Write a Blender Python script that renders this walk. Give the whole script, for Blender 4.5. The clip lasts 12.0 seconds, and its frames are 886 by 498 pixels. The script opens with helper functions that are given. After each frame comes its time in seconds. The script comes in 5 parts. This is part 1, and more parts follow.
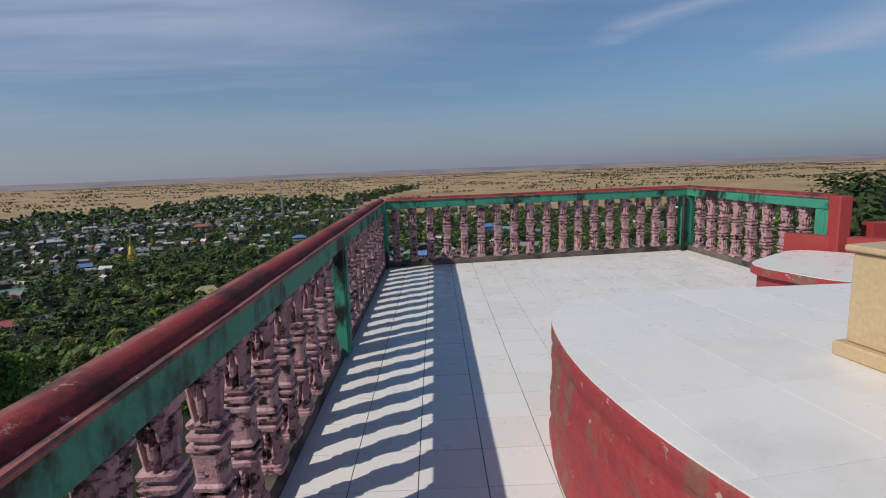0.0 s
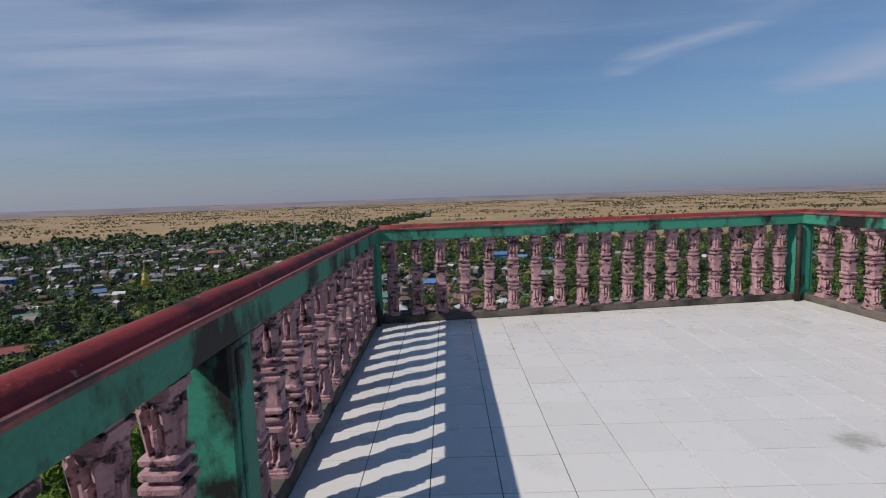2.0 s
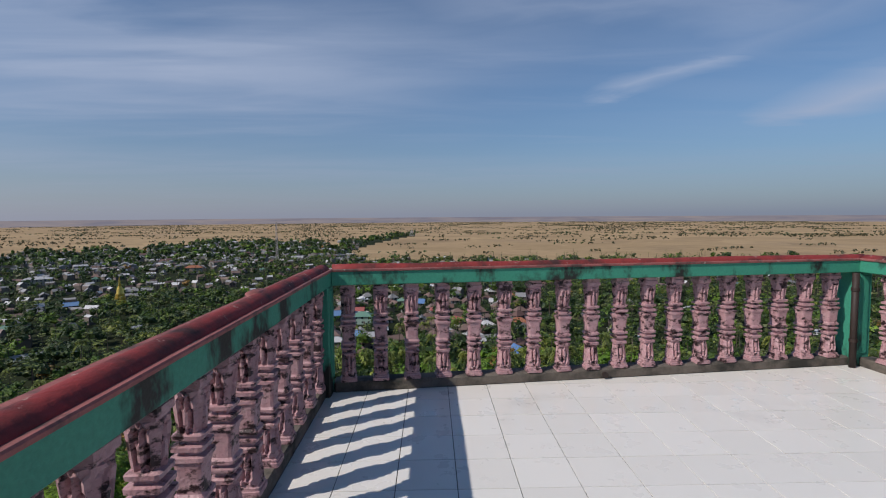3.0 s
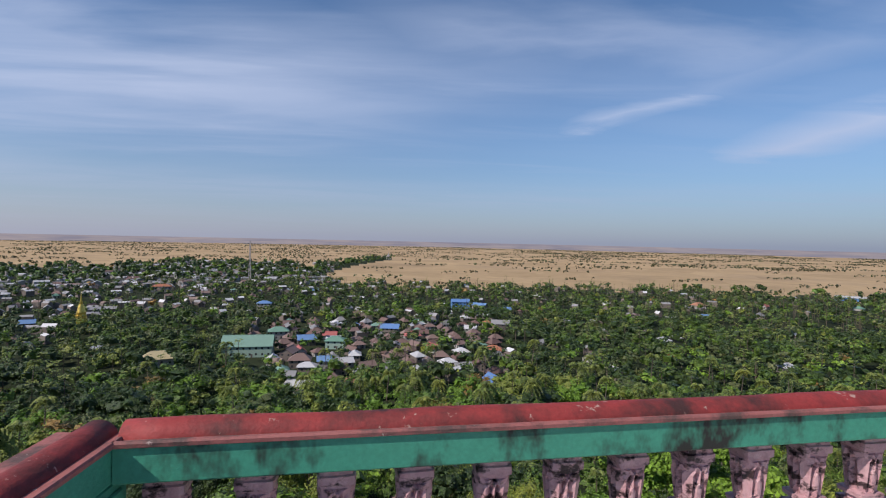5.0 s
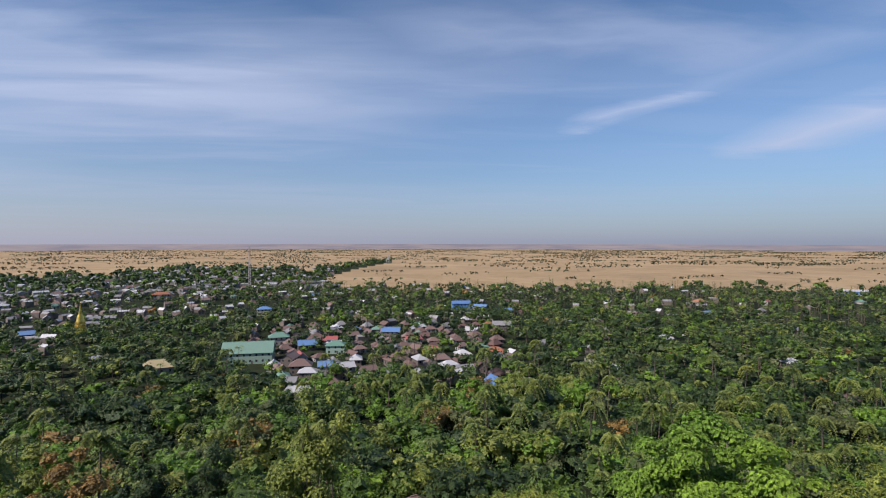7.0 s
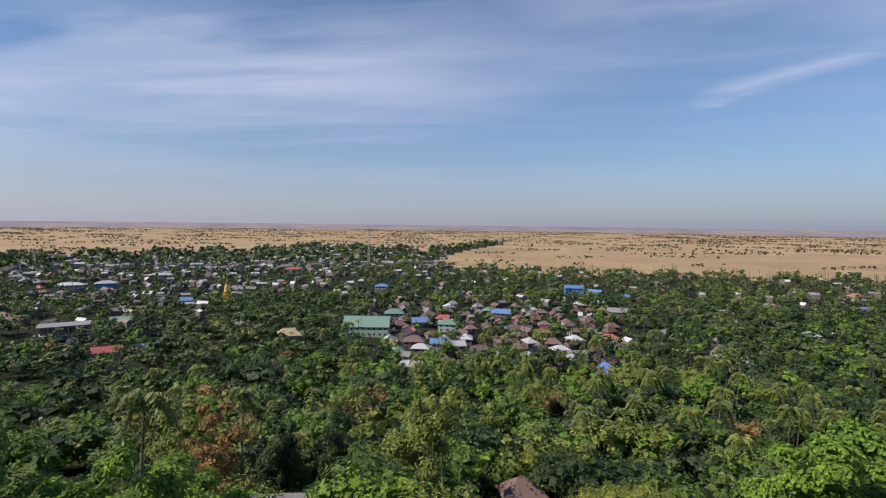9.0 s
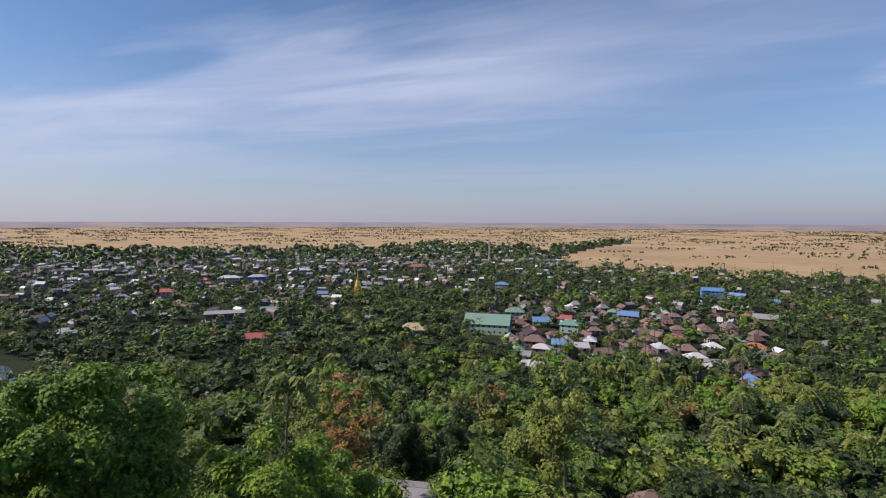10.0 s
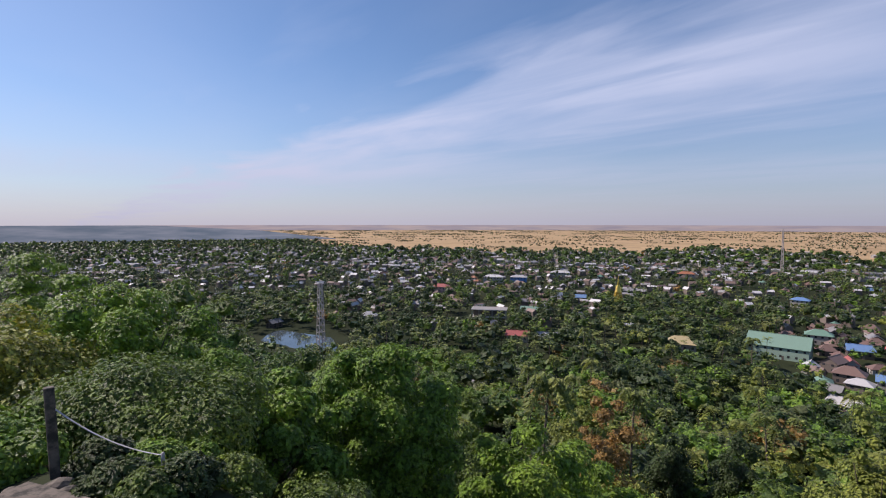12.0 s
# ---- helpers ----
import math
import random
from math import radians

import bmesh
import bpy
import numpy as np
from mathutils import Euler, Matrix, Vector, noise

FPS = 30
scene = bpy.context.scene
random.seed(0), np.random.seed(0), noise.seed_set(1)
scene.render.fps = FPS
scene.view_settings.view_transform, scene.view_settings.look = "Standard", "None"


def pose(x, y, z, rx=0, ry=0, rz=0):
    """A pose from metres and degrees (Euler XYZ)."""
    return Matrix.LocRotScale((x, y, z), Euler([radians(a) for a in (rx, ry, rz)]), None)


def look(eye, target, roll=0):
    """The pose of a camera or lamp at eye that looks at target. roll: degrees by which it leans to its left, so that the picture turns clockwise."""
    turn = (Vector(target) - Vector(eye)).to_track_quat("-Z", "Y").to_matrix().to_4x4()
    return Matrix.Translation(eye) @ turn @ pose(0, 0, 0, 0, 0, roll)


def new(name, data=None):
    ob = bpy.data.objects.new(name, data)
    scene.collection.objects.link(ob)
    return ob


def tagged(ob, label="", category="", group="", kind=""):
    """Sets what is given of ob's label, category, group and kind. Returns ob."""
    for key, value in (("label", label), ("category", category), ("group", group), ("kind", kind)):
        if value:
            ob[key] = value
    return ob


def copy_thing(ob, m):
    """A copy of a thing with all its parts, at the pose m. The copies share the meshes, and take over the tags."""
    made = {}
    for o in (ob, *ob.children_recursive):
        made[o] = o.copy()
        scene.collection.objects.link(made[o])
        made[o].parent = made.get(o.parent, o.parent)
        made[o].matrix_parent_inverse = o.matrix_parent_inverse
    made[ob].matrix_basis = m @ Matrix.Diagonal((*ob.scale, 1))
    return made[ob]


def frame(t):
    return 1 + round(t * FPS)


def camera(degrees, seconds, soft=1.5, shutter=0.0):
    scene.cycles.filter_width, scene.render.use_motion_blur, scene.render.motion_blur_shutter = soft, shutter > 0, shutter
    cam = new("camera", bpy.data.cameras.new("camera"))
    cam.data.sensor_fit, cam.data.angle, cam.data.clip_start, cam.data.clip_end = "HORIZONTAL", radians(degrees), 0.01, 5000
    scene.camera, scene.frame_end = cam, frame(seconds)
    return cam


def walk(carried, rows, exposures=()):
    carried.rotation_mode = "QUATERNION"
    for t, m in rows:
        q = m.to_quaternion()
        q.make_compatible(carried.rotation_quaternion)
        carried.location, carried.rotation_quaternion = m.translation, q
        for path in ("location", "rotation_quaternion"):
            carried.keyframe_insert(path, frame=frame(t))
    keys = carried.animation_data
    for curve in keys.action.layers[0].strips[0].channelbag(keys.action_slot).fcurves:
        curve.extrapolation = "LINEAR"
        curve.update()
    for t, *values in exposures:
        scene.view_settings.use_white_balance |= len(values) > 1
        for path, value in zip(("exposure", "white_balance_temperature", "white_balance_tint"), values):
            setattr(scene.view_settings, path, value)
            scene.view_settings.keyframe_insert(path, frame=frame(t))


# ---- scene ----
cam = camera(81.61, 12.0, soft=1.1)
PATH = [
    (0, (0.781, -7.591, 1.466), (0.803, -5.616, 1.148), -2.10),
    (0.5, (0.757, -7.076, 1.438), (0.735, -5.104, 1.107), -2.00),
    (1, (0.725, -6.490, 1.381), (0.671, -4.513, 1.080), -1.95),
    (1.5, (0.717, -5.883, 1.312), (0.671, -3.900, 1.057), -2.05),
    (2, (0.767, -5.308, 1.326), (0.747, -3.319, 1.116), -1.90),
    (2.5, (0.804, -4.712, 1.373), (0.821, -2.720, 1.201), -1.30),
    (3, (0.847, -4.099, 1.420), (0.893, -2.104, 1.287), -0.40),
    (3.5, (0.877, -3.512, 1.486), (0.958, -1.516, 1.393), 0.80),
    (5.3, (0.911, -1.296, 1.623), (1.626, 8.677, 1.507), 1.05),
    (5.5, (0.978, -1.097, 1.642), (1.716, 8.875, 1.575), 0.89),
    (6, (1.177, -0.541, 1.662), (1.986, 9.426, 1.629), 0.49),
    (6.5, (1.289, -0.431, 1.660), (2.101, 9.536, 1.594), 0.14),
    (8.3, (1.437, -0.440, 1.668), (1.108, 9.546, 1.262), 0.54),
    (8.5, (1.422, -0.445, 1.666), (0.842, 9.529, 1.228), 0.59),
    (9, (1.356, -0.434, 1.665), (-0.120, 9.443, 1.155), 0.69),
    (9.5, (1.287, -0.415, 1.659), (-1.296, 9.230, 1.103), 0.41),
    (10, (1.158, -0.397, 1.663), (-2.566, 8.867, 1.100), 0.22),
    (10.5, (1.012, -0.397, 1.662), (-3.821, 8.339, 1.104), 0.11),
    (11, (0.843, -0.404, 1.664), (-5.089, 7.628, 1.099), 0.29),
    (11.5, (0.689, -0.406, 1.664), (-6.195, 6.826, 1.111), 0.23),
    (12, (0.566, -0.414, 1.665), (-7.111, 5.974, 1.150), 0.01),
]
EXPOSURES = [(0.0, -0.24, 6300, 11), (1.5, -0.26, 6250, 12), (3.5, -0.08, 6250, 13), (5.5, 0.28, 6300, 16), (9.5, 0.31, 6550, 18), (12.0, 0.42, 6650, 22)]
walk(cam, [(t, look(eye, target, roll)) for t, eye, target, roll in PATH], EXPOSURES)

# ---- world and sun ----
SUN_AZ, SUN_EL = -119.5, 41.8
world = bpy.data.worlds.new("sky")
scene.world = world
world.use_nodes = True
wn, wl = world.node_tree.nodes, world.node_tree.links
wn.clear()
sky = wn.new("ShaderNodeTexSky")
sky.sky_type, sky.sun_disc = "NISHITA", False
sky.sun_elevation, sky.sun_rotation = radians(SUN_EL), radians(SUN_AZ)
sky.altitude, sky.air_density, sky.dust_density, sky.ozone_density = 100, 1.0, 0.3, 4.0
coords = wn.new("ShaderNodeTexCoord")
sep = wn.new("ShaderNodeSeparateXYZ")
wl.new(coords.outputs["Generated"], sep.inputs[0])


def wmath(op, a, b):
    n = wn.new("ShaderNodeMath")
    n.operation = op
    for i, v in enumerate((a, b)):
        if isinstance(v, (int, float)):
            n.inputs[i].default_value = v
        else:
            wl.new(v, n.inputs[i])
    return n.outputs[0]


# thin high cloud lies on a flat layer, so it is drawn over direction / height
height = wmath("MAXIMUM", sep.outputs[2], 0.0)
lift = wmath("ADD", height, 0.03)
flat_x, flat_y = wmath("DIVIDE", sep.outputs[0], lift), wmath("DIVIDE", sep.outputs[1], lift)
flat = wn.new("ShaderNodeCombineXYZ")
wl.new(flat_x, flat.inputs[0])
wl.new(flat_y, flat.inputs[1])


def cloud_noise(turn, scale, size, detail, lo, hi):
    mp = wn.new("ShaderNodeMapping")
    mp.inputs["Rotation"].default_value = (0, 0, radians(turn))
    mp.inputs["Scale"].default_value = (*scale, 1)
    wl.new(flat.outputs[0], mp.inputs[0])
    nz = wn.new("ShaderNodeTexNoise")
    nz.inputs["Scale"].default_value, nz.inputs["Detail"].default_value = size, detail
    nz.inputs["Roughness"].default_value, nz.inputs["Distortion"].default_value = 0.52, 0.5
    wl.new(mp.outputs[0], nz.inputs["Vector"])
    r = wn.new("ShaderNodeValToRGB")
    r.color_ramp.interpolation = "EASE"
    r.color_ramp.elements[0].position, r.color_ramp.elements[1].position = lo, hi
    wl.new(nz.outputs[0], r.inputs[0])
    return r.outputs[0]


veil = cloud_noise(-10, (0.30, 0.55), 0.9, 7, 0.36, 0.72)
streaks = cloud_noise(58, (0.40, 1.7), 1.1, 9, 0.55, 0.80)


def wclamp(v):
    return wmath("MINIMUM", wmath("MAXIMUM", v, 0.0), 1.0)


# a long bank of cirrus across the north-west, sharp on its near edge and ragged on the far one
ragged = cloud_noise(35, (0.5, 1.1), 1.0, 9, 0.25, 0.75)
fray = wmath("ADD", flat_y, wmath("MULTIPLY", wmath("SUBTRACT", ragged, 0.5), 0.9))
edge = wclamp(wmath("DIVIDE", wmath("SUBTRACT", fray, 1.95), 0.75))
tail = wclamp(wmath("DIVIDE", wmath("SUBTRACT", 5.6, fray), 2.6))
west = wclamp(wmath("DIVIDE", wmath("SUBTRACT", 0.9, flat_x), 2.4))
bank = wmath("MULTIPLY", wmath("MULTIPLY", edge, tail), wmath("ADD", wmath("MULTIPLY", west, 0.8), 0.2))
wisps = cloud_noise(22, (0.40, 1.1), 1.0, 9, 0.28, 0.68)
bank = wmath("MULTIPLY", bank, wmath("ADD", wmath("MULTIPLY", wisps, 0.7), 0.3))


def trail(ax, ay, bx, by, width):
    """A soft ragged streak of cloud from a to b on the cloud layer."""
    dx, dy = bx - ax, by - ay
    px, py = wmath("SUBTRACT", flat_x, ax), wmath("SUBTRACT", fray, ay)
    along = wclamp(wmath("DIVIDE", wmath("ADD", wmath("MULTIPLY", px, dx), wmath("MULTIPLY", py, dy)), dx * dx + dy * dy))
    ox, oy = wmath("SUBTRACT", px, wmath("MULTIPLY", along, dx)), wmath("SUBTRACT", py, wmath("MULTIPLY", along, dy))
    gap = wmath("SQRT", wmath("ADD", wmath("MULTIPLY", ox, ox), wmath("MULTIPLY", oy, oy)), 0.0)
    return wmath("POWER", wclamp(wmath("SUBTRACT", 1.0, wmath("DIVIDE", gap, width))), 1.1)


patches = wmath("MAXIMUM", wmath("MULTIPLY", trail(1.36, 3.9, 1.68, 3.1, 0.30), 0.55), wmath("MULTIPLY", trail(1.6, 3.2, 1.95, 2.1, 0.5), 0.28))
patches = wmath("MAXIMUM", patches, wmath("MULTIPLY", trail(3.2, 4.1, 3.05, 3.2, 0.7), 0.75))
patches = wmath("MAXIMUM", patches, wmath("MULTIPLY", trail(0.2, 2.2, 1.6, 2.5, 0.7), 0.35))
low_band = wmath("POWER", wclamp(wmath("SUBTRACT", 1.0, wmath("DIVIDE", wmath("ABSOLUTE", wmath("SUBTRACT", wmath("ADD", height, wmath("MULTIPLY", flat_x, 0.002)), 0.082), 0.0), 0.034))), 0.8)
low_band = wmath("MULTIPLY", low_band, wmath("ADD", wmath("MULTIPLY", ragged, 0.5), 0.1))
cover = wmath("ADD", wmath("MULTIPLY", wmath("MULTIPLY", veil, wmath("ADD", wmath("MULTIPLY", west, 0.7), 0.3)), 0.12), wmath("MULTIPLY", streaks, 0.12))
cover = wmath("ADD", wmath("ADD", cover, wmath("MULTIPLY", bank, 0.80)), wmath("MULTIPLY", low_band, 0.45))
cover = wmath("MINIMUM", wmath("MAXIMUM", cover, patches), 0.85)
# haze thickens towards the horizon
haze = wmath("POWER", wmath("MAXIMUM", wmath("SUBTRACT", 1.0, wmath("MULTIPLY", height, 3.0)), 0.0), 2.5)


def wmix(fac, a, b):
    m = wn.new("ShaderNodeMix")
    m.data_type = "RGBA"
    for key, v in (("Factor", fac), ("A", a), ("B", b)):
        if isinstance(v, tuple):
            m.inputs[key].default_value = (*v, 1)
        else:
            wl.new(v, m.inputs[key])
    return m.outputs["Result"]


tint = wn.new("ShaderNodeVectorMath")
tint.operation = "MULTIPLY"
wl.new(sky.outputs[0], tint.inputs[0])
tint.inputs[1].default_value = (0.86, 1.0, 1.07)
clouded = wmix(cover, tint.outputs[0], (5.6, 6.45, 8.1))
# brighter haze on the sun's side
sunward = wclamp(wmath("SUBTRACT", 0.45, wmath("MULTIPLY", sep.outputs[0], 0.65)))
hazed = wmix(wmath("MULTIPLY", haze, 0.8), clouded, wmix(sunward, (2.0, 2.35, 3.6), (4.2, 4.3, 5.35)))
background = wn.new("ShaderNodeBackground")
background.inputs["Strength"].default_value = 0.082
wl.new(hazed, background.inputs[0])
wl.new(background.outputs[0], wn.new("ShaderNodeOutputWorld").inputs[0])

sun_data = bpy.data.lights.new("sun", "SUN")
sun_data.energy, sun_data.angle, sun_data.color = 4.0, radians(0.53), (1.0, 0.935, 0.84)
sun = new("sun", sun_data)
to_sun = Vector((math.sin(radians(SUN_AZ)) * math.cos(radians(SUN_EL)), math.cos(radians(SUN_AZ)) * math.cos(radians(SUN_EL)), math.sin(radians(SUN_EL))))
sun.matrix_world = Matrix.Translation((-30, -15, 40)) @ to_sun.to_track_quat("Z", "Y").to_matrix().to_4x4()


# ---- materials ----
def shader(name, rough=0.8, spec=0.4, metal=0.0):
    m = bpy.data.materials.new(name)
    m.use_nodes = True
    b = m.node_tree.nodes["Principled BSDF"]
    b.inputs["Roughness"].default_value, b.inputs["Metallic"].default_value = rough, metal
    b.inputs["Specular IOR Level"].default_value = spec
    return m, m.node_tree.nodes, m.node_tree.links, b


def noise_node(nodes, links, scale, detail=4, rough=0.6, stretch=None, world_space=True):
    n = nodes.new("ShaderNodeTexNoise")
    n.inputs["Scale"].default_value, n.inputs["Detail"].default_value, n.inputs["Roughness"].default_value = scale, detail, rough
    src = nodes.new("ShaderNodeNewGeometry").outputs["Position"] if world_space else nodes.new("ShaderNodeTexCoord").outputs["Object"]
    if stretch:
        mp = nodes.new("ShaderNodeMapping")
        mp.inputs["Scale"].default_value = stretch
        links.new(src, mp.inputs[0])
        src = mp.outputs[0]
    links.new(src, n.inputs["Vector"])
    return n.outputs[0]


def ramp_node(nodes, links, fac, stops):
    r = nodes.new("ShaderNodeValToRGB")
    while len(r.color_ramp.elements) < len(stops):
        r.color_ramp.elements.new(0.5)
    for e, (p, c) in zip(r.color_ramp.elements, stops):
        e.position, e.color = p, (*c, 1) if len(c) == 3 else c
    links.new(fac, r.inputs[0])
    return r.outputs[0]


def mix_node(nodes, links, fac, a, b, blend="MIX"):
    m = nodes.new("ShaderNodeMix")
    m.data_type, m.blend_type = "RGBA", blend
    for key, v in (("Factor", fac), ("A", a), ("B", b)):
        if isinstance(v, (int, float)):
            m.inputs[key].default_value = v
        elif isinstance(v, tuple):
            m.inputs[key].default_value = (*v, 1)
        else:
            links.new(v, m.inputs[key])
    return m.outputs["Result"]


def bump_node(nodes, links, b, height, strength=0.3, dist=0.01):
    n = nodes.new("ShaderNodeBump")
    n.inputs["Strength"].default_value, n.inputs["Distance"].default_value = strength, dist
    links.new(height, n.inputs["Height"])
    links.new(n.outputs[0], b.inputs["Normal"])


def worn(name, base, second, stain, scale=6.0, stain_lo=0.55, stain_hi=0.68, rough=0.7, bump=0.3, stretch=None, fine=60.0, island=False, dist=0.006, chips=None):
    """Paint or stone: two tones at a large scale, stains with their own shape, fine relief."""
    m, n, l, b = shader(name, rough)
    c = mix_node(n, l, noise_node(n, l, scale), base, second)
    mask = ramp_node(n, l, noise_node(n, l, scale * 0.6, 6, 0.65, stretch), ((stain_lo, (0, 0, 0)), (stain_hi, (1, 1, 1))))
    c = mix_node(n, l, mask, c, stain)
    if chips:
        flake = ramp_node(n, l, noise_node(n, l, 13.0, 6, 0.7), ((0.63, (0, 0, 0)), (0.66, (1, 1, 1))))
        c = mix_node(n, l, flake, c, chips)
    grain = noise_node(n, l, fine, 3)
    c = mix_node(n, l, 0.35, c, ramp_node(n, l, grain, ((0.25, (0.35, 0.35, 0.35)), (0.75, (1, 1, 1)))), "MULTIPLY")
    if island:
        rnd = n.new("ShaderNodeNewGeometry").outputs["Random Per Island"]
        c = mix_node(n, l, 1.0, c, ramp_node(n, l, rnd, ((0.0, (0.7, 0.7, 0.7)), (1.0, (1.15, 1.15, 1.15)))), "MULTIPLY")
    l.new(c, b.inputs["Base Color"])
    bump_node(n, l, b, grain, bump, dist)
    return m


def plain_random(name, a, bcol, rough=0.6, spec=0.4, scale=4.0):
    """Surface whose tone differs from object to object."""
    m, n, l, b = shader(name, rough, spec)
    rnd = n.new("ShaderNodeObjectInfo").outputs["Random"]
    c = mix_node(n, l, rnd, a, bcol)
    c = mix_node(n, l, 0.5, c, ramp_node(n, l, noise_node(n, l, scale, 5), ((0.3, (0.6, 0.58, 0.55)), (0.7, (1, 1, 1)))), "MULTIPLY")
    l.new(c, b.inputs["Base Color"])
    bump_node(n, l, b, noise_node(n, l, 30.0, 3), 0.15, 0.01)
    return m


def leaf_material(name, dark, light):
    """Leaves that differ a little one from another, more from branch to branch and from tree to tree; dark gaps between
    them are painted.
    """
    m, n, l, b = shader(name, 0.42, 0.4)
    mid = tuple((p + q) / 2 for p, q in zip(dark, light))
    c = mix_node(n, l, n.new("ShaderNodeNewGeometry").outputs["Random Per Island"], tuple(0.82 * v for v in mid), tuple(1.18 * v for v in mid))
    c = mix_node(n, l, 0.8, c, ramp_node(n, l, noise_node(n, l, 0.55, 3), ((0.32, (0.62, 0.66, 0.62)), (0.68, (1.3, 1.22, 1.1)))), "MULTIPLY")
    c = mix_node(n, l, 0.8, c, ramp_node(n, l, noise_node(n, l, 0.075, 2), ((0.32, (0.78, 0.86, 0.86)), (0.68, (1.35, 1.22, 1.0)))), "MULTIPLY")
    tree = n.new("ShaderNodeObjectInfo").outputs["Random"]
    c = mix_node(n, l, 0.7, c, ramp_node(n, l, tree, ((0.0, (0.75, 0.82, 0.84)), (1.0, (1.3, 1.2, 1.05)))), "MULTIPLY")
    # shade in the gaps between leaves, put into the colour as fine noise
    fine = noise_node(n, l, 2.6, 5, 0.7)
    c = mix_node(n, l, 0.85, c, ramp_node(n, l, fine, ((0.36, (0.24, 0.27, 0.25)), (0.50, (1.1, 1.1, 1.05)), (0.66, (2.0, 1.95, 1.7)))), "MULTIPLY")
    bump_node(n, l, b, fine, 0.8, 0.35)
    l.new(c, b.inputs["Base Color"])
    t = n.new("ShaderNodeBsdfTranslucent")
    l.new(c, t.inputs[0])
    mx = n.new("ShaderNodeMixShader")
    mx.inputs[0].default_value = 0.24
    l.new(b.outputs[0], mx.inputs[1])
    l.new(t.outputs[0], mx.inputs[2])
    l.new(mx.outputs[0], n["Material Output"].inputs[0])
    return m


MAT_COPING = worn("red_coping_paint", (0.36, 0.045, 0.04), (0.25, 0.036, 0.032), (0.06, 0.024, 0.021), 6, 0.45, 0.65, 0.7, 0.45, chips=(0.42, 0.27, 0.22))
MAT_LIP = worn("faded_red_lip_paint", (0.42, 0.16, 0.14), (0.30, 0.09, 0.08), (0.12, 0.07, 0.06), 9, 0.48, 0.62, 0.7, 0.4, chips=(0.5, 0.38, 0.33))
MAT_GREEN = worn("green_beam_paint", (0.062, 0.335, 0.215), (0.048, 0.27, 0.175), (0.02, 0.022, 0.017), 2.9, 0.515, 0.585, 0.6, 0.3, (1, 1, 0.6))
MAT_BALUSTER = worn("mauve_baluster_paint", (0.39, 0.165, 0.19), (0.64, 0.44, 0.43), (0.035, 0.016, 0.017), 21, 0.515, 0.60, 0.5, 1.0, (1, 1, 1.6), 48, dist=0.006)
MAT_KERB = worn("dirty_concrete", (0.22, 0.185, 0.15), (0.12, 0.10, 0.08), (0.045, 0.042, 0.034), 5, 0.45, 0.62, 0.9, 0.6)
MAT_RISER = worn("peeling_red_riser", (0.42, 0.055, 0.05), (0.33, 0.05, 0.06), (0.24, 0.13, 0.09), 7, 0.50, 0.60, 0.65, 0.8, (1, 1, 0.45), 35, dist=0.01, chips=(0.50, 0.38, 0.30))
MAT_REDWALL = worn("red_parapet_paint", (0.42, 0.05, 0.045), (0.34, 0.045, 0.04), (0.22, 0.06, 0.05), 4, 0.6, 0.75, 0.6, 0.3)
MAT_CREAM = worn("cream_stone", (0.62, 0.47, 0.27), (0.56, 0.40, 0.22), (0.45, 0.33, 0.2), 3, 0.6, 0.8, 0.5, 0.15)
MAT_GROUT = worn("grey_grout", (0.16, 0.15, 0.14), (0.11, 0.1, 0.1), (0.07, 0.07, 0.06), 6, 0.5, 0.7, 0.9, 0.3)
MAT_PIPE = worn("brown_pipe_paint", (0.05, 0.03, 0.025), (0.035, 0.025, 0.02), (0.02, 0.015, 0.012), 6, 0.5, 0.7, 0.6, 0.2)
MAT_PLASTER = worn("plain_plaster", (0.6, 0.58, 0.54), (0.5, 0.48, 0.45), (0.3, 0.28, 0.25), 2, 0.6, 0.75, 0.9, 0.3)
MAT_BARK = worn("grey_bark", (0.17, 0.13, 0.10), (0.11, 0.085, 0.065), (0.24, 0.21, 0.18), 8, 0.55, 0.7, 0.9, 0.6, (1, 1, 0.3), 25, dist=0.03)


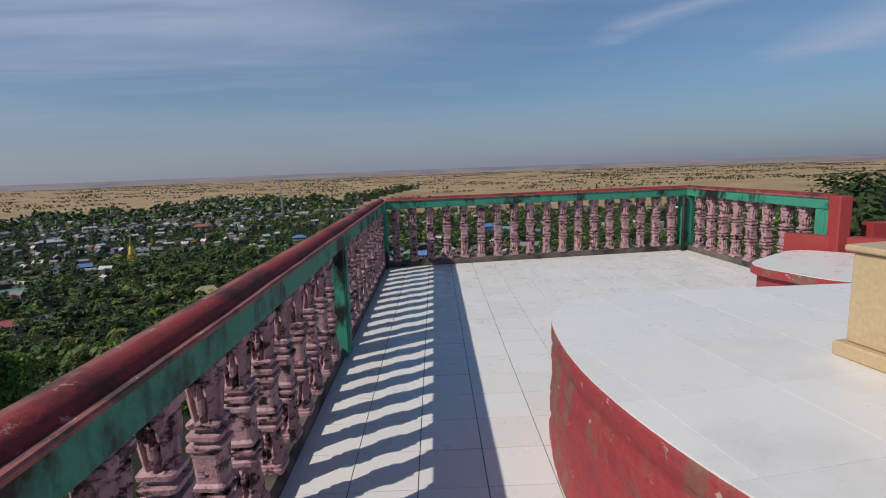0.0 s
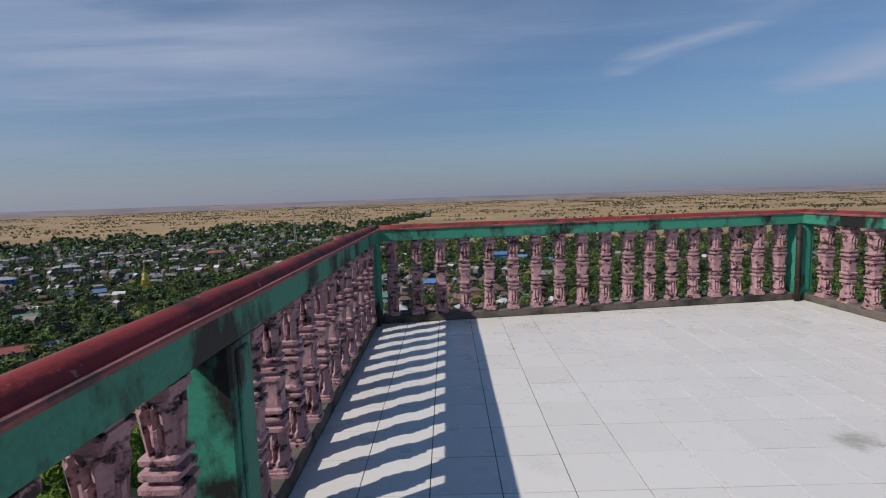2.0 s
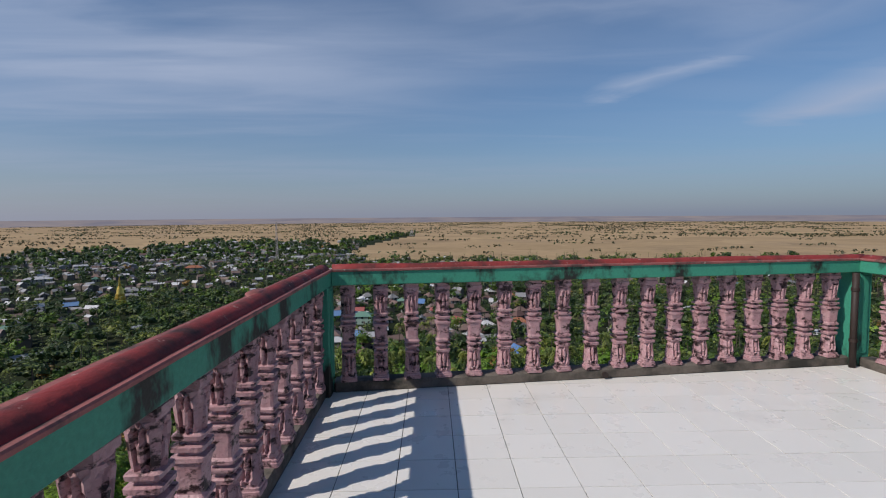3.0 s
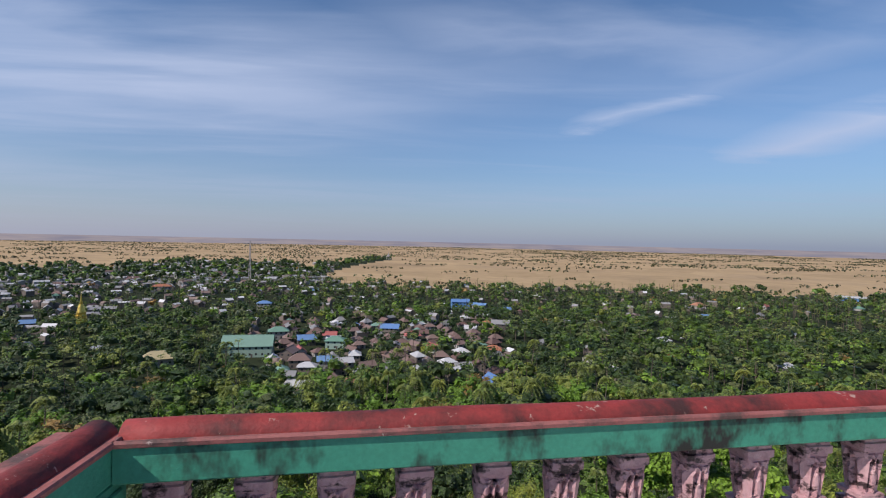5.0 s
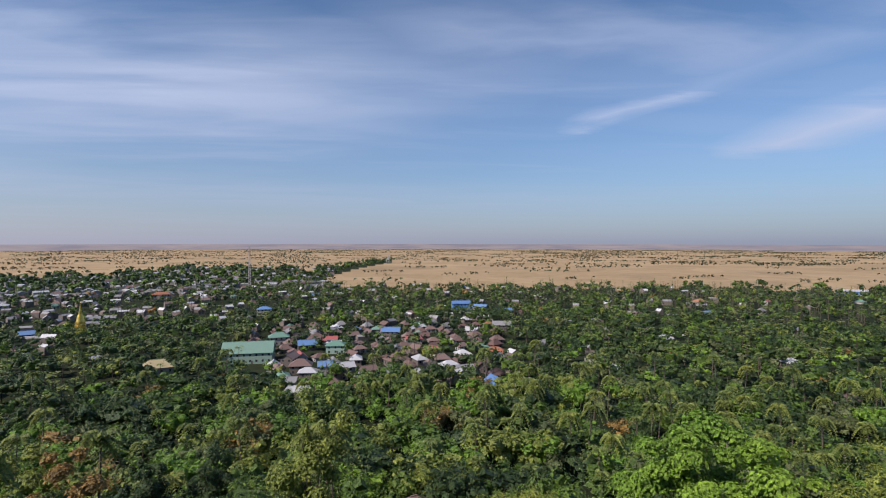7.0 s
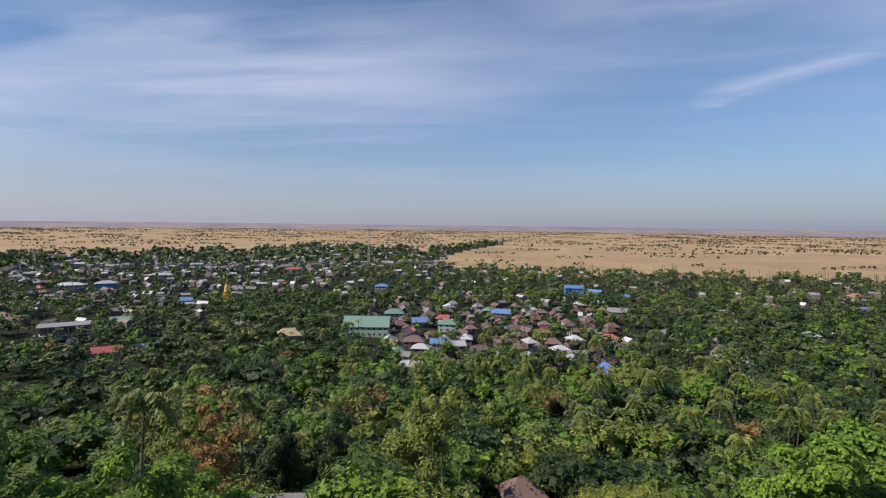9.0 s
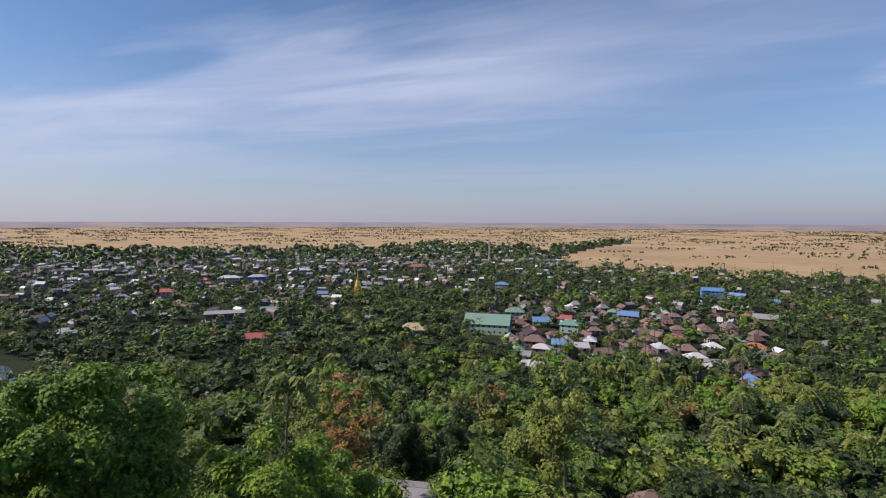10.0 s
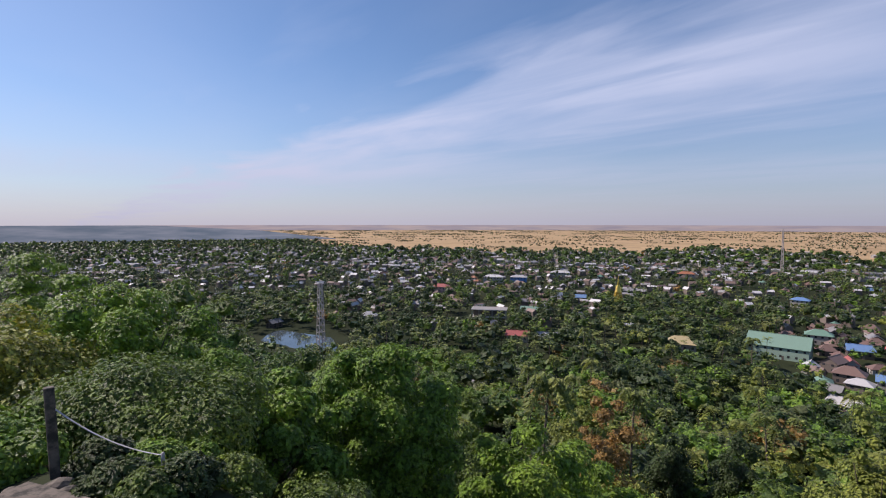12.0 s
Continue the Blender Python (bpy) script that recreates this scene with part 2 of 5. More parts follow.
def tile_material():
    m, n, l, b = shader("white_glazed_tile", 0.28, 0.5)
    rnd = n.new("ShaderNodeObjectInfo").outputs["Random"]
    c = mix_node(n, l, rnd, (0.77, 0.735, 0.675), (0.82, 0.785, 0.725))
    stain = ramp_node(n, l, noise_node(n, l, 0.9, 7, 0.62), ((0.62, (0, 0, 0)), (0.74, (1, 1, 1))))
    c = mix_node(n, l, mix_node(n, l, 0.35, (0, 0, 0), stain), c, (0.46, 0.43, 0.38))
    spots = ramp_node(n, l, noise_node(n, l, 9.0, 4, 0.6), ((0.70, (0, 0, 0)), (0.78, (1, 1, 1))))
    c = mix_node(n, l, mix_node(n, l, 0.4, (0, 0, 0), spots), c, (0.36, 0.31, 0.27))
    place = n.new("ShaderNodeNewGeometry").outputs["Position"]
    for spot_at, size, tone in (((2.85, -2.77, 0), 0.16, (0.30, 0.28, 0.22)), ((2.02, -3.95, 0), 0.24, (0.40, 0.36, 0.28)), ((2.3, -3.55, 0), 0.12, (0.45, 0.34, 0.30))):
        far = n.new("ShaderNodeVectorMath")
        far.operation = "DISTANCE"
        l.new(place, far.inputs[0])
        far.inputs[1].default_value = spot_at
        ragged = n.new("ShaderNodeMath")
        ragged.operation = "MULTIPLY_ADD"
        l.new(noise_node(n, l, 11.0, 4, 0.65), ragged.inputs[0])
        ragged.inputs[1].default_value = size * 2.2
        l.new(far.outputs["Value"], ragged.inputs[2])
        mask = ramp_node(n, l, ragged.outputs[0], ((size * 1.25, (0.65, 0.65, 0.65)), (size * 2.0, (0, 0, 0))))
        c = mix_node(n, l, mask, c, tone)
    l.new(c, b.inputs["Base Color"])
    l.new(ramp_node(n, l, noise_node(n, l, 5.0, 4), ((0.3, (0.22, 0.22, 0.22)), (0.7, (0.45, 0.45, 0.45)))), b.inputs["Roughness"])
    bump_node(n, l, b, noise_node(n, l, 3.0, 2), 0.05, 0.004)
    return m


MAT_TILE = tile_material()


def ground_material(name, stops, scale, fine):
    m, n, l, b = shader(name, 0.95, 0.1)
    c = ramp_node(n, l, noise_node(n, l, scale, 6), stops)
    cells = n.new("ShaderNodeTexVoronoi")
    cells.inputs["Scale"].default_value = scale * 2.2
    l.new(n.new("ShaderNodeNewGeometry").outputs["Position"], cells.inputs["Vector"])
    parcel = n.new("ShaderNodeSeparateColor")
    l.new(cells.outputs["Color"], parcel.inputs[0])
    c = mix_node(n, l, 0.5, c, ramp_node(n, l, parcel.outputs[0], ((0.1, (0.75, 0.74, 0.72)), (0.9, (1.1, 1.1, 1.1)))), "MULTIPLY")
    c = mix_node(n, l, 0.4, c, ramp_node(n, l, noise_node(n, l, fine, 4), ((0.3, (0.6, 0.6, 0.6)), (0.7, (1, 1, 1)))), "MULTIPLY")
    l.new(c, b.inputs["Base Color"])
    return m


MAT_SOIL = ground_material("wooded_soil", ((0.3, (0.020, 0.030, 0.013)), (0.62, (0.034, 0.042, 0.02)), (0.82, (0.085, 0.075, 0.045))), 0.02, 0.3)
MAT_FIELD = ground_material("dry_rice_fields", ((0.25, (0.31, 0.22, 0.13)), (0.5, (0.46, 0.325, 0.18)), (0.75, (0.34, 0.245, 0.15))), 0.004, 0.05)

LEAVES = [
    # greyed a little, so that far trees carry haze in their colour
    leaf_material("leaf_greyed_deep_green", (0.032, 0.058, 0.020), (0.066, 0.106, 0.034)),
    leaf_material("leaf_mid_green", (0.066, 0.122, 0.023), (0.136, 0.215, 0.044)),
    leaf_material("leaf_bright_green", (0.105, 0.205, 0.024), (0.215, 0.350, 0.054)),
    leaf_material("leaf_yellow_green", (0.150, 0.190, 0.036), (0.275, 0.310, 0.075)),
    leaf_material("leaf_dry_orange", (0.25, 0.155, 0.055), (0.36, 0.225, 0.085)),
    leaf_material("leaf_grey_green", (0.085, 0.108, 0.045), (0.170, 0.195, 0.090)),
    leaf_material("leaf_dry_grove", (0.050, 0.054, 0.028), (0.085, 0.086, 0.046)),
]
MAT_PALM = leaf_material("palm_frond", (0.10, 0.140, 0.036), (0.25, 0.295, 0.09))

ROOFS = {
    "brown": plain_random("rusty_brown_sheet", (0.15, 0.085, 0.072), (0.24, 0.165, 0.14)),
    "grey": plain_random("weathered_zinc_sheet", (0.17, 0.17, 0.175), (0.32, 0.31, 0.31)),
    "white": plain_random("pale_zinc_sheet", (0.42, 0.42, 0.43), (0.62, 0.61, 0.61)),
    "blue": plain_random("blue_roof_sheet", (0.09, 0.19, 0.44), (0.16, 0.28, 0.48)),
    "red": plain_random("red_roof_sheet", (0.36, 0.09, 0.085), (0.42, 0.14, 0.12)),
    "green": plain_random("green_roof_sheet", (0.14, 0.27, 0.20), (0.19, 0.31, 0.245)),
    "tan": plain_random("tan_roof_sheet", (0.45, 0.37, 0.20), (0.50, 0.42, 0.25)),
    "orange": plain_random("terracotta_roof", (0.38, 0.15, 0.08), (0.42, 0.20, 0.12)),
}
WALLS = {
    "pale": plain_random("pale_house_wall", (0.30, 0.28, 0.26), (0.50, 0.47, 0.43)),
    "wood": plain_random("brown_plank_wall", (0.11, 0.09, 0.078), (0.22, 0.18, 0.155)),
    "blue": plain_random("blue_house_wall", (0.10, 0.24, 0.52), (0.14, 0.30, 0.58)),
    "pink": plain_random("pink_house_wall", (0.55, 0.36, 0.36), (0.6, 0.42, 0.4)),
    "green": plain_random("green_house_wall", (0.30, 0.42, 0.34), (0.36, 0.48, 0.40)),
}
MAT_GLASS_DARK = plain_random("dark_window", (0.03, 0.035, 0.04), (0.06, 0.06, 0.07), 0.2, 0.5)
m, n, l, b = shader("gilded_plaster", 0.35, 0.5, 0.85)
l.new(ramp_node(n, l, noise_node(n, l, 0.8, 4), ((0.3, (0.62, 0.40, 0.07)), (0.7, (0.80, 0.56, 0.14)))), b.inputs["Base Color"])
MAT_GOLD = m
m, n, l, b = shader("pond_water", 0.08, 0.5)
l.new(ramp_node(n, l, noise_node(n, l, 0.05, 3), ((0.3, (0.05, 0.07, 0.08)), (0.7, (0.08, 0.10, 0.11)))), b.inputs["Base Color"])
bump_node(n, l, b, noise_node(n, l, 0.8, 3), 0.08, 0.1)
MAT_WATER = m
MAT_STEEL = worn("painted_steel", (0.55, 0.50, 0.48), (0.45, 0.38, 0.36), (0.3, 0.2, 0.17), 3, 0.6, 0.75, 0.5, 0.1)
# horizon haze painted as a self-lit colour for the backdrop ring
m, n, l, b = shader("far_haze_glow", 1.0, 0.0)
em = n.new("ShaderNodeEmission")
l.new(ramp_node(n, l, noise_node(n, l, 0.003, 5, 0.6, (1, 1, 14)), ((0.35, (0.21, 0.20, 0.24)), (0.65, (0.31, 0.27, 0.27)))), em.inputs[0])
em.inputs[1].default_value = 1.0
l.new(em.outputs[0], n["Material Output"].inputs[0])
MAT_HAZE_GLOW = m


# ---- mesh helpers ----
def mesh_np(name, verts, faces, mats, index=None, smooth=False):
    """One mesh from arrays: verts (n, 3), faces (m, k) all of k corners."""
    me = bpy.data.meshes.new(name)
    verts, faces = np.asarray(verts, np.float32), np.asarray(faces, np.int32)
    me.vertices.add(len(verts))
    me.vertices.foreach_set("co", verts.ravel())
    me.loops.add(faces.size)
    me.loops.foreach_set("vertex_index", faces.ravel())
    me.polygons.add(len(faces))
    k = faces.shape[1]
    me.polygons.foreach_set("loop_start", np.arange(0, faces.size, k, dtype=np.int32))
    me.polygons.foreach_set("loop_total", np.full(len(faces), k, np.int32))
    for mt in mats:
        me.materials.append(mt)
    if index is not None:
        me.polygons.foreach_set("material_index", np.asarray(index, np.int32))
    me.polygons.foreach_set("use_smooth", np.full(len(faces), smooth))
    me.update(calc_edges=True)
    me.validate()
    return me


def bm_mesh(name, bm, mat, smooth=False):
    bmesh.ops.recalc_face_normals(bm, faces=bm.faces)
    me = bpy.data.meshes.new(name)
    for f in bm.faces:
        f.smooth = smooth
    bm.to_mesh(me)
    bm.free()
    me.materials.append(mat)
    return me


def part(name, me, parent=None, label="", at=None):
    ob = new(name, me)
    if parent is not None:
        ob.parent = parent
    if at is not None:
        ob.matrix_basis = at
    if label:
        tagged(ob, label)
    return ob


def thing(name, label, category, group="", kind="", me=None, at=None):
    ob = new(name, me)
    if at is not None:
        ob.matrix_basis = at
    return tagged(ob, label, category, group, kind)


def box(bm, x0, x1, y0, y1, z0, z1, bevel=0.0):
    vs = [bm.verts.new((x, y, z)) for z in (z0, z1) for x, y in ((x0, y0), (x1, y0), (x1, y1), (x0, y1))]
    fs = [bm.faces.new([vs[i] for i in q]) for q in ((3, 2, 1, 0), (4, 5, 6, 7), (0, 1, 5, 4), (1, 2, 6, 5), (2, 3, 7, 6), (3, 0, 4, 7))]
    if bevel:
        bmesh.ops.bevel(bm, geom=list({e for f in fs for e in f.edges}), offset=bevel, segments=1, affect="EDGES")


def box_mesh(name, dims, mat, bevel=0.0):
    bm = bmesh.new()
    box(bm, *dims, bevel)
    return bm_mesh(name, bm, mat)


def prism(bm, outline, y0, y1):
    """Extrudes an (x, z) outline along y."""
    a = [bm.verts.new((x, y0, z)) for x, z in outline]
    b = [bm.verts.new((x, y1, z)) for x, z in outline]
    k = len(outline)
    for i in range(k):
        bm.faces.new((a[i], a[(i + 1) % k], b[(i + 1) % k], b[i]))
    bm.faces.new(a[::-1])
    bm.faces.new(b)


def slab(bm, outline, z0, z1):
    a = [bm.verts.new((x, y, z0)) for x, y in outline]
    b = [bm.verts.new((x, y, z1)) for x, y in outline]
    k = len(outline)
    for i in range(k):
        bm.faces.new((a[i], a[(i + 1) % k], b[(i + 1) % k], b[i]))
    bm.faces.new(a[::-1])
    bm.faces.new(b)


# ---- land ----
EYE_X, EYE_Y, PLAIN = 1.6, -0.45, -69.0


def polar(x, y):
    return np.degrees(np.arctan2(x - EYE_X, y - EYE_Y)), np.hypot(x - EYE_X, y - EYE_Y)


def ground_z(x, y):
    az, d = polar(np.asarray(x, float), np.asarray(y, float))
    side = np.interp(az, [-125, -88, -75, -60, -40], [0.5, 0.45, 0.56, 0.8, 1.0])
    rough = 1.2 * np.sin(x * 0.071 + 1.3) * np.sin(y * 0.063) * np.interp(d, [10, 60, 200, 300], [0, 1, 1, 0])
    return np.interp(d * side, [0, 8, 14, 30, 63, 110, 160, 210, 5200], [-3.5, -4.6, -10.5, -24, -42, -58.5, -66, PLAIN, PLAIN]) + rough


def wooded(x, y):
    """True where trees and houses stand, False on the open fields."""
    az, d = polar(np.asarray(x, float), np.asarray(y, float))
    edge = np.interp(az, [-180, -78, -68, -62, -45, -30, -22, -12, -9.6, -8.6, 0, 10, 20, 35, 50, 180],
                     [4700, 4700, 2700, 1500, 1220, 1260, 1500, 1350, 950, 800, 760, 775, 810, 900, 950, 950])
    edge = edge * (1 + 0.05 * np.sin(az * 1.3) + 0.03 * np.sin(az * 4.1))
    wedge = (az > -10) & (az < -1.5) & (d > np.interp(az, [-10, -1.5], [900, 1750])) & (d < np.interp(az, [-10, -1.5], [1350, 2000]))
    return (d < edge) | wedge


def build_ground():
    radii = np.concatenate([np.linspace(0, 60, 20), np.linspace(70, 300, 24), np.linspace(320, 2000, 100), np.linspace(2080, 4900, 30)])
    n_az = 400
    ang = np.linspace(0, 2 * np.pi, n_az, endpoint=False)
    xs = EYE_X + np.outer(radii, np.sin(ang)).ravel()
    ys = EYE_Y + np.outer(radii, np.cos(ang)).ravel()
    i, j = np.meshgrid(np.arange(len(radii) - 1), np.arange(n_az), indexing="ij")
    j2 = (j + 1) % n_az
    faces = np.stack([i * n_az + j, i * n_az + j2, (i + 1) * n_az + j2, (i + 1) * n_az + j], -1).reshape(-1, 4)[:, ::-1]
    cx, cy = xs[faces].mean(1), ys[faces].mean(1)
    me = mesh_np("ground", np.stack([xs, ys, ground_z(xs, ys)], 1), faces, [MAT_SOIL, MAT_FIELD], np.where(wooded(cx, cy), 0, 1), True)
    thing("ground", "wooded hillside falling to a plain of dry tan fields", "ground", kind="structure", me=me)
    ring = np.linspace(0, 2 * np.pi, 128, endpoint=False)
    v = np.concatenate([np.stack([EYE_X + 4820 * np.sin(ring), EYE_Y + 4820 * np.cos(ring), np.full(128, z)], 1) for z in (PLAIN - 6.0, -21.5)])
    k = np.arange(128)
    me = mesh_np("backdrop", v, np.stack([k, (k + 1) % 128, (k + 1) % 128 + 128, k + 128], 1), [MAT_HAZE_GLOW])
    thing("backdrop", "glowing backdrop ring painted as hazy grey-brown distance along the horizon", "distance", kind="structure", me=me)


build_ground()


def hazy_west():
    """Stand-in for woods to the west that fade into blue haze: a plain glowing backdrop two kilometres off, low at its
    northern end.
    """
    m, n, l, b = shader("blue_haze_glow", 1.0, 0.0)
    # the haze is an emitted colour on the sheet itself
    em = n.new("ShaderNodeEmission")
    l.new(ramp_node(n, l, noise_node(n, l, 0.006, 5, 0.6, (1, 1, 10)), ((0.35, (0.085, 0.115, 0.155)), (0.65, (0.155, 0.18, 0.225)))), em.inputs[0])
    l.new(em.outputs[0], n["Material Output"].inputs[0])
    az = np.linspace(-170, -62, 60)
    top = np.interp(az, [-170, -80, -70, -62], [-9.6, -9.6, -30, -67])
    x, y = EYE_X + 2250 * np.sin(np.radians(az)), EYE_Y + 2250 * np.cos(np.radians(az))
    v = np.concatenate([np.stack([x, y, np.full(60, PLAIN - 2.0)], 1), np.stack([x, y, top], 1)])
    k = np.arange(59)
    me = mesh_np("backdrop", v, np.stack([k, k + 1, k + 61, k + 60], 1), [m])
    thing("backdrop", "plain glowing backdrop painted as blue-grey hazy woods towards the horizon", "distance", kind="structure", me=me)


hazy_west()


# ---- terrace ----
LEFT_END = -10.6
FAR_DIR = Vector((4.85, 0.57, 0)).normalized()
FAR_LEN = math.hypot(4.85, 0.57)
FLOOR_OUTLINE = [(-0.12, LEFT_END), (-0.12, 0.0), (0.0, 0.12), (4.85, 0.66), (4.95, 0.57), (5.10, -2.3), (7.2, -2.6), (7.2, LEFT_END)]

bm = bmesh.new()
slab(bm, FLOOR_OUTLINE, -0.5, -0.006)
terrace = thing("floor", "white glazed square floor tiles with thin grey joints", "floor", kind="structure", me=bm_mesh("floor", bm, MAT_GROUT))
bm = bmesh.new()
slab(bm, [(x * 0.97 + 0.1, y * 0.97 - 0.1) for x, y in FLOOR_OUTLINE], -9.0, -0.5)
thing("wall_retaining", "plastered retaining wall under the terrace", "wall", kind="structure", me=bm_mesh("wall_retaining", bm, MAT_PLASTER))


def petal_relief(u, v):
    """Carving of one face: a veined lancet leaf between two leaves that curl out at their tips; u across, v from stalk to tip."""
    w = 0.50 * (1 - v ** 2.4) * (0.6 + 0.4 * min(1.0, 3 * v))
    a = abs(u)
    if a < w:
        k = a / w
        return 0.001 if 0.6 < k < 0.9 else 0.014 + 0.004 * (1 - k)
    if a < w + 0.10:
        return -0.008
    side = (a - w - 0.10) / max(0.05, 0.90 - w)
    return 0.003 + 0.013 * v + (0.005 if 0.25 < side < 0.6 else -0.002)


def baluster_mesh(height=0.79):
    """Square stepped baluster, leaves carved at its head and foot, in one skin standing on z = 0."""
    # half width and share of the height; None marks a carved block
    body = [(0.074, 0.0), (0.074, 0.030), (0.066, 0.034), (0.066, 0.050), (0.056, 0.056), (0.056, 0.068), None,
            (0.046, 0.262), (0.060, 0.268), (0.062, 0.292), (0.056, 0.298), (0.042, 0.303), (0.042, 0.322), (0.062, 0.328), (0.066, 0.340), (0.066, 0.352), (0.046, 0.358), (0.046, 0.372),
            (0.065, 0.379), (0.066, 0.398), (0.054, 0.412), (0.054, 0.47), (0.057, 0.53), (0.062, 0.562), (0.070, 0.570), (0.070, 0.590), (0.048, 0.597), (0.048, 0.612),
            (0.066, 0.618), (0.067, 0.640), (0.045, 0.647), (0.043, 0.664), (0.062, 0.671), (0.064, 0.692), (0.052, 0.698), None,
            (0.058, 0.902), (0.058, 0.914), (0.069, 0.920), (0.069, 0.955), (0.062, 0.960), (0.062, 1.0)]
    prof = []
    for k, row in enumerate(body):
        if row:
            prof.append((*row, None))
            continue
        z0, z1 = body[k - 1][1] + 0.004, body[k + 1][1] - 0.004
        for t in range(11):
            v = t / 10
            up = v if k > 20 else 1 - v
            prof.append((0.044 + 0.006 * up, z0 + (z1 - z0) * v, up))
    per = 9
    rings = []
    bm = bmesh.new()
    for r, z, up in prof:
        r *= 0.9 if r > 0.05 else 0.82
        ring = []
        for side in range(4):
            turn = Matrix.Rotation(side * math.pi / 2, 2)
            for i in range(per):
                u = -0.93 + 1.86 * i / (per - 1)
                out = r + (petal_relief(u, up) * (1 - 0.5 * max(0.0, abs(u) - 0.7)) if up is not None else 0.0)
                if i in (0, per - 1):
                    out -= 0.004
                p = turn @ Vector((out, u * (r + (0.006 * up if up is not None else 0.0))))
                ring.append(bm.verts.new((p.x, p.y, height * z)))
        rings.append(ring)
    k = 4 * per
    for a, b in zip(rings, rings[1:]):
        for i in range(k):
            bm.faces.new((a[i], a[(i + 1) % k], b[(i + 1) % k], b[i]))
    bm.faces.new(rings[0][::-1])
    bm.faces.new(rings[-1])
    return bm_mesh("baluster", bm, MAT_BALUSTER)


BALUSTER = baluster_mesh()


def rail_profile(kind):
    """Cross-section (across, height) of beam, lip or coping; the terrace lies on the positive side."""
    if kind == "beam":
        return [(-0.140, 0.878), (-0.134, 0.872), (0.056, 0.872), (0.062, 0.878), (0.062, 0.985), (-0.140, 0.985)]
    if kind == "lip":
        return [(-0.150, 0.985), (0.066, 0.980), (0.074, 0.984), (0.076, 0.996), (0.072, 1.002), (0.062, 1.002), (0.056, 0.992), (-0.150, 0.992)]
    arc = [(0.060 * math.cos(radians(a)) - 0.026, 0.976 + 0.056 * math.sin(radians(a))) for a in range(0, 181, 10)]
    return [(-0.086, 0.965), (0.034, 0.965), *arc]


def rail_run(parent, length, kind, mat, wobble=0.0):
    """A straight length of rail along +y from the origin, in short stretches so that its edges waver a little."""
    outline = rail_profile(kind)
    steps = max(2, int(length / 0.12))
    bm = bmesh.new()
    rings = []
    for s in range(steps + 1):
        y = length * s / steps
        dz = wobble * noise.noise(Vector((y * 2.1, 3.7, length)))
        dx = wobble * noise.noise(Vector((y * 1.7, 9.1, length)))
        rings.append([bm.verts.new((x + dx, y, z + (dz if z > 1.002 else 0))) for x, z in outline])
    k = len(outline)
    for a, b in zip(rings, rings[1:]):
        for i in range(k):
            bm.faces.new((a[i], a[(i + 1) % k], b[(i + 1) % k], b[i]))
    bm.faces.new(rings[0][::-1])
    bm.faces.new(rings[-1])
    me = bm_mesh(kind, bm, mat, kind == "coping")
    return part(kind, me, parent)


POST = box_mesh("post", (-0.13, 0.056, -0.09, 0.09, 0.0, 0.872), MAT_GREEN, 0.01)
PANEL = box_mesh("panel", (0.052, 0.066, -0.05, 0.05, 0.12, 0.84), MAT_GREEN, 0.006)


def balustrade(name, label, at, length, count, first, step, posts):
    ob = thing(name, label, "balustrade", "balustrades round the terrace", at=at)
    part("kerb", box_mesh("kerb", (-0.14, 0.018, 0, length, -0.002, 0.085), MAT_KERB, 0.012), ob, "grimy concrete kerb under the balusters")
    rail_run(ob, length, "beam", MAT_GREEN, 0.003)
    rail_run(ob, length, "lip", MAT_LIP, 0.004)
    rail_run(ob, length, "coping", MAT_COPING, 0.006)
    for p in posts:
        post = part("post", POST, ob, "green painted square post", Matrix.Translation((0, p, 0.0)))
        part("panel", PANEL, post)
    rng = random.Random(int(length * 100))
    for i in range(count):
        y = first + i * step
        if any(abs(y - p) < 0.12 for p in posts):
            continue
        part("baluster", BALUSTER, ob, "", pose(-0.045 + rng.uniform(-0.004, 0.004), y, 0.083, rng.uniform(-0.6, 0.6), rng.uniform(-0.6, 0.6), rng.uniform(-2.5, 2.5) + 90 * rng.randrange(4)))
    return ob


balustrade("balustrade", "mauve carved balusters under a mould-stained green beam and red coping", pose(0, LEFT_END, 0), -LEFT_END, 37, 0.17, 0.283, [3.42, 6.98, 10.52])
# a lump of old mortar left on the coping
bm = bmesh.new()
bmesh.ops.create_icosphere(bm, subdivisions=3, radius=0.05)
for vert in bm.verts:
    vert.co *= 1 + 0.5 * noise.noise(vert.co * 22)
    vert.co.x, vert.co.y, vert.co.z = vert.co.x * 0.8, vert.co.y * 2.1, vert.co.z * 0.42
left_rail = next(ob for ob in bpy.data.objects if ob.name == "balustrade")
part("mortar_lump", bm_mesh("mortar_lump", bm, MAT_LIP, True), left_rail, "rough lump of pinkish mortar", Matrix.Translation((-0.045, -LEFT_END - 1.48, 1.026)))
far_turn = math.degrees(math.atan2(-FAR_DIR.x, FAR_DIR.y))
balustrade("balustrade", "sunlit mauve carved balusters under a green beam and red coping", pose(0.06, -0.035, 0, 0, 0, far_turn), FAR_LEN - 0.06, 18, 0.115, 0.2585, [FAR_LEN - 0.12])
right_dir = Vector((0.16, -2.80, 0))
right_turn = math.degrees(math.atan2(-right_dir.x, right_dir.y))
balustrade("balustrade", "pale mauve carved balusters under a green beam and red coping", pose(4.80, 0.48, 0, 0, 0, right_turn), right_dir.length - 0.05, 9, 0.24, 0.298, [right_dir.length - 0.14])
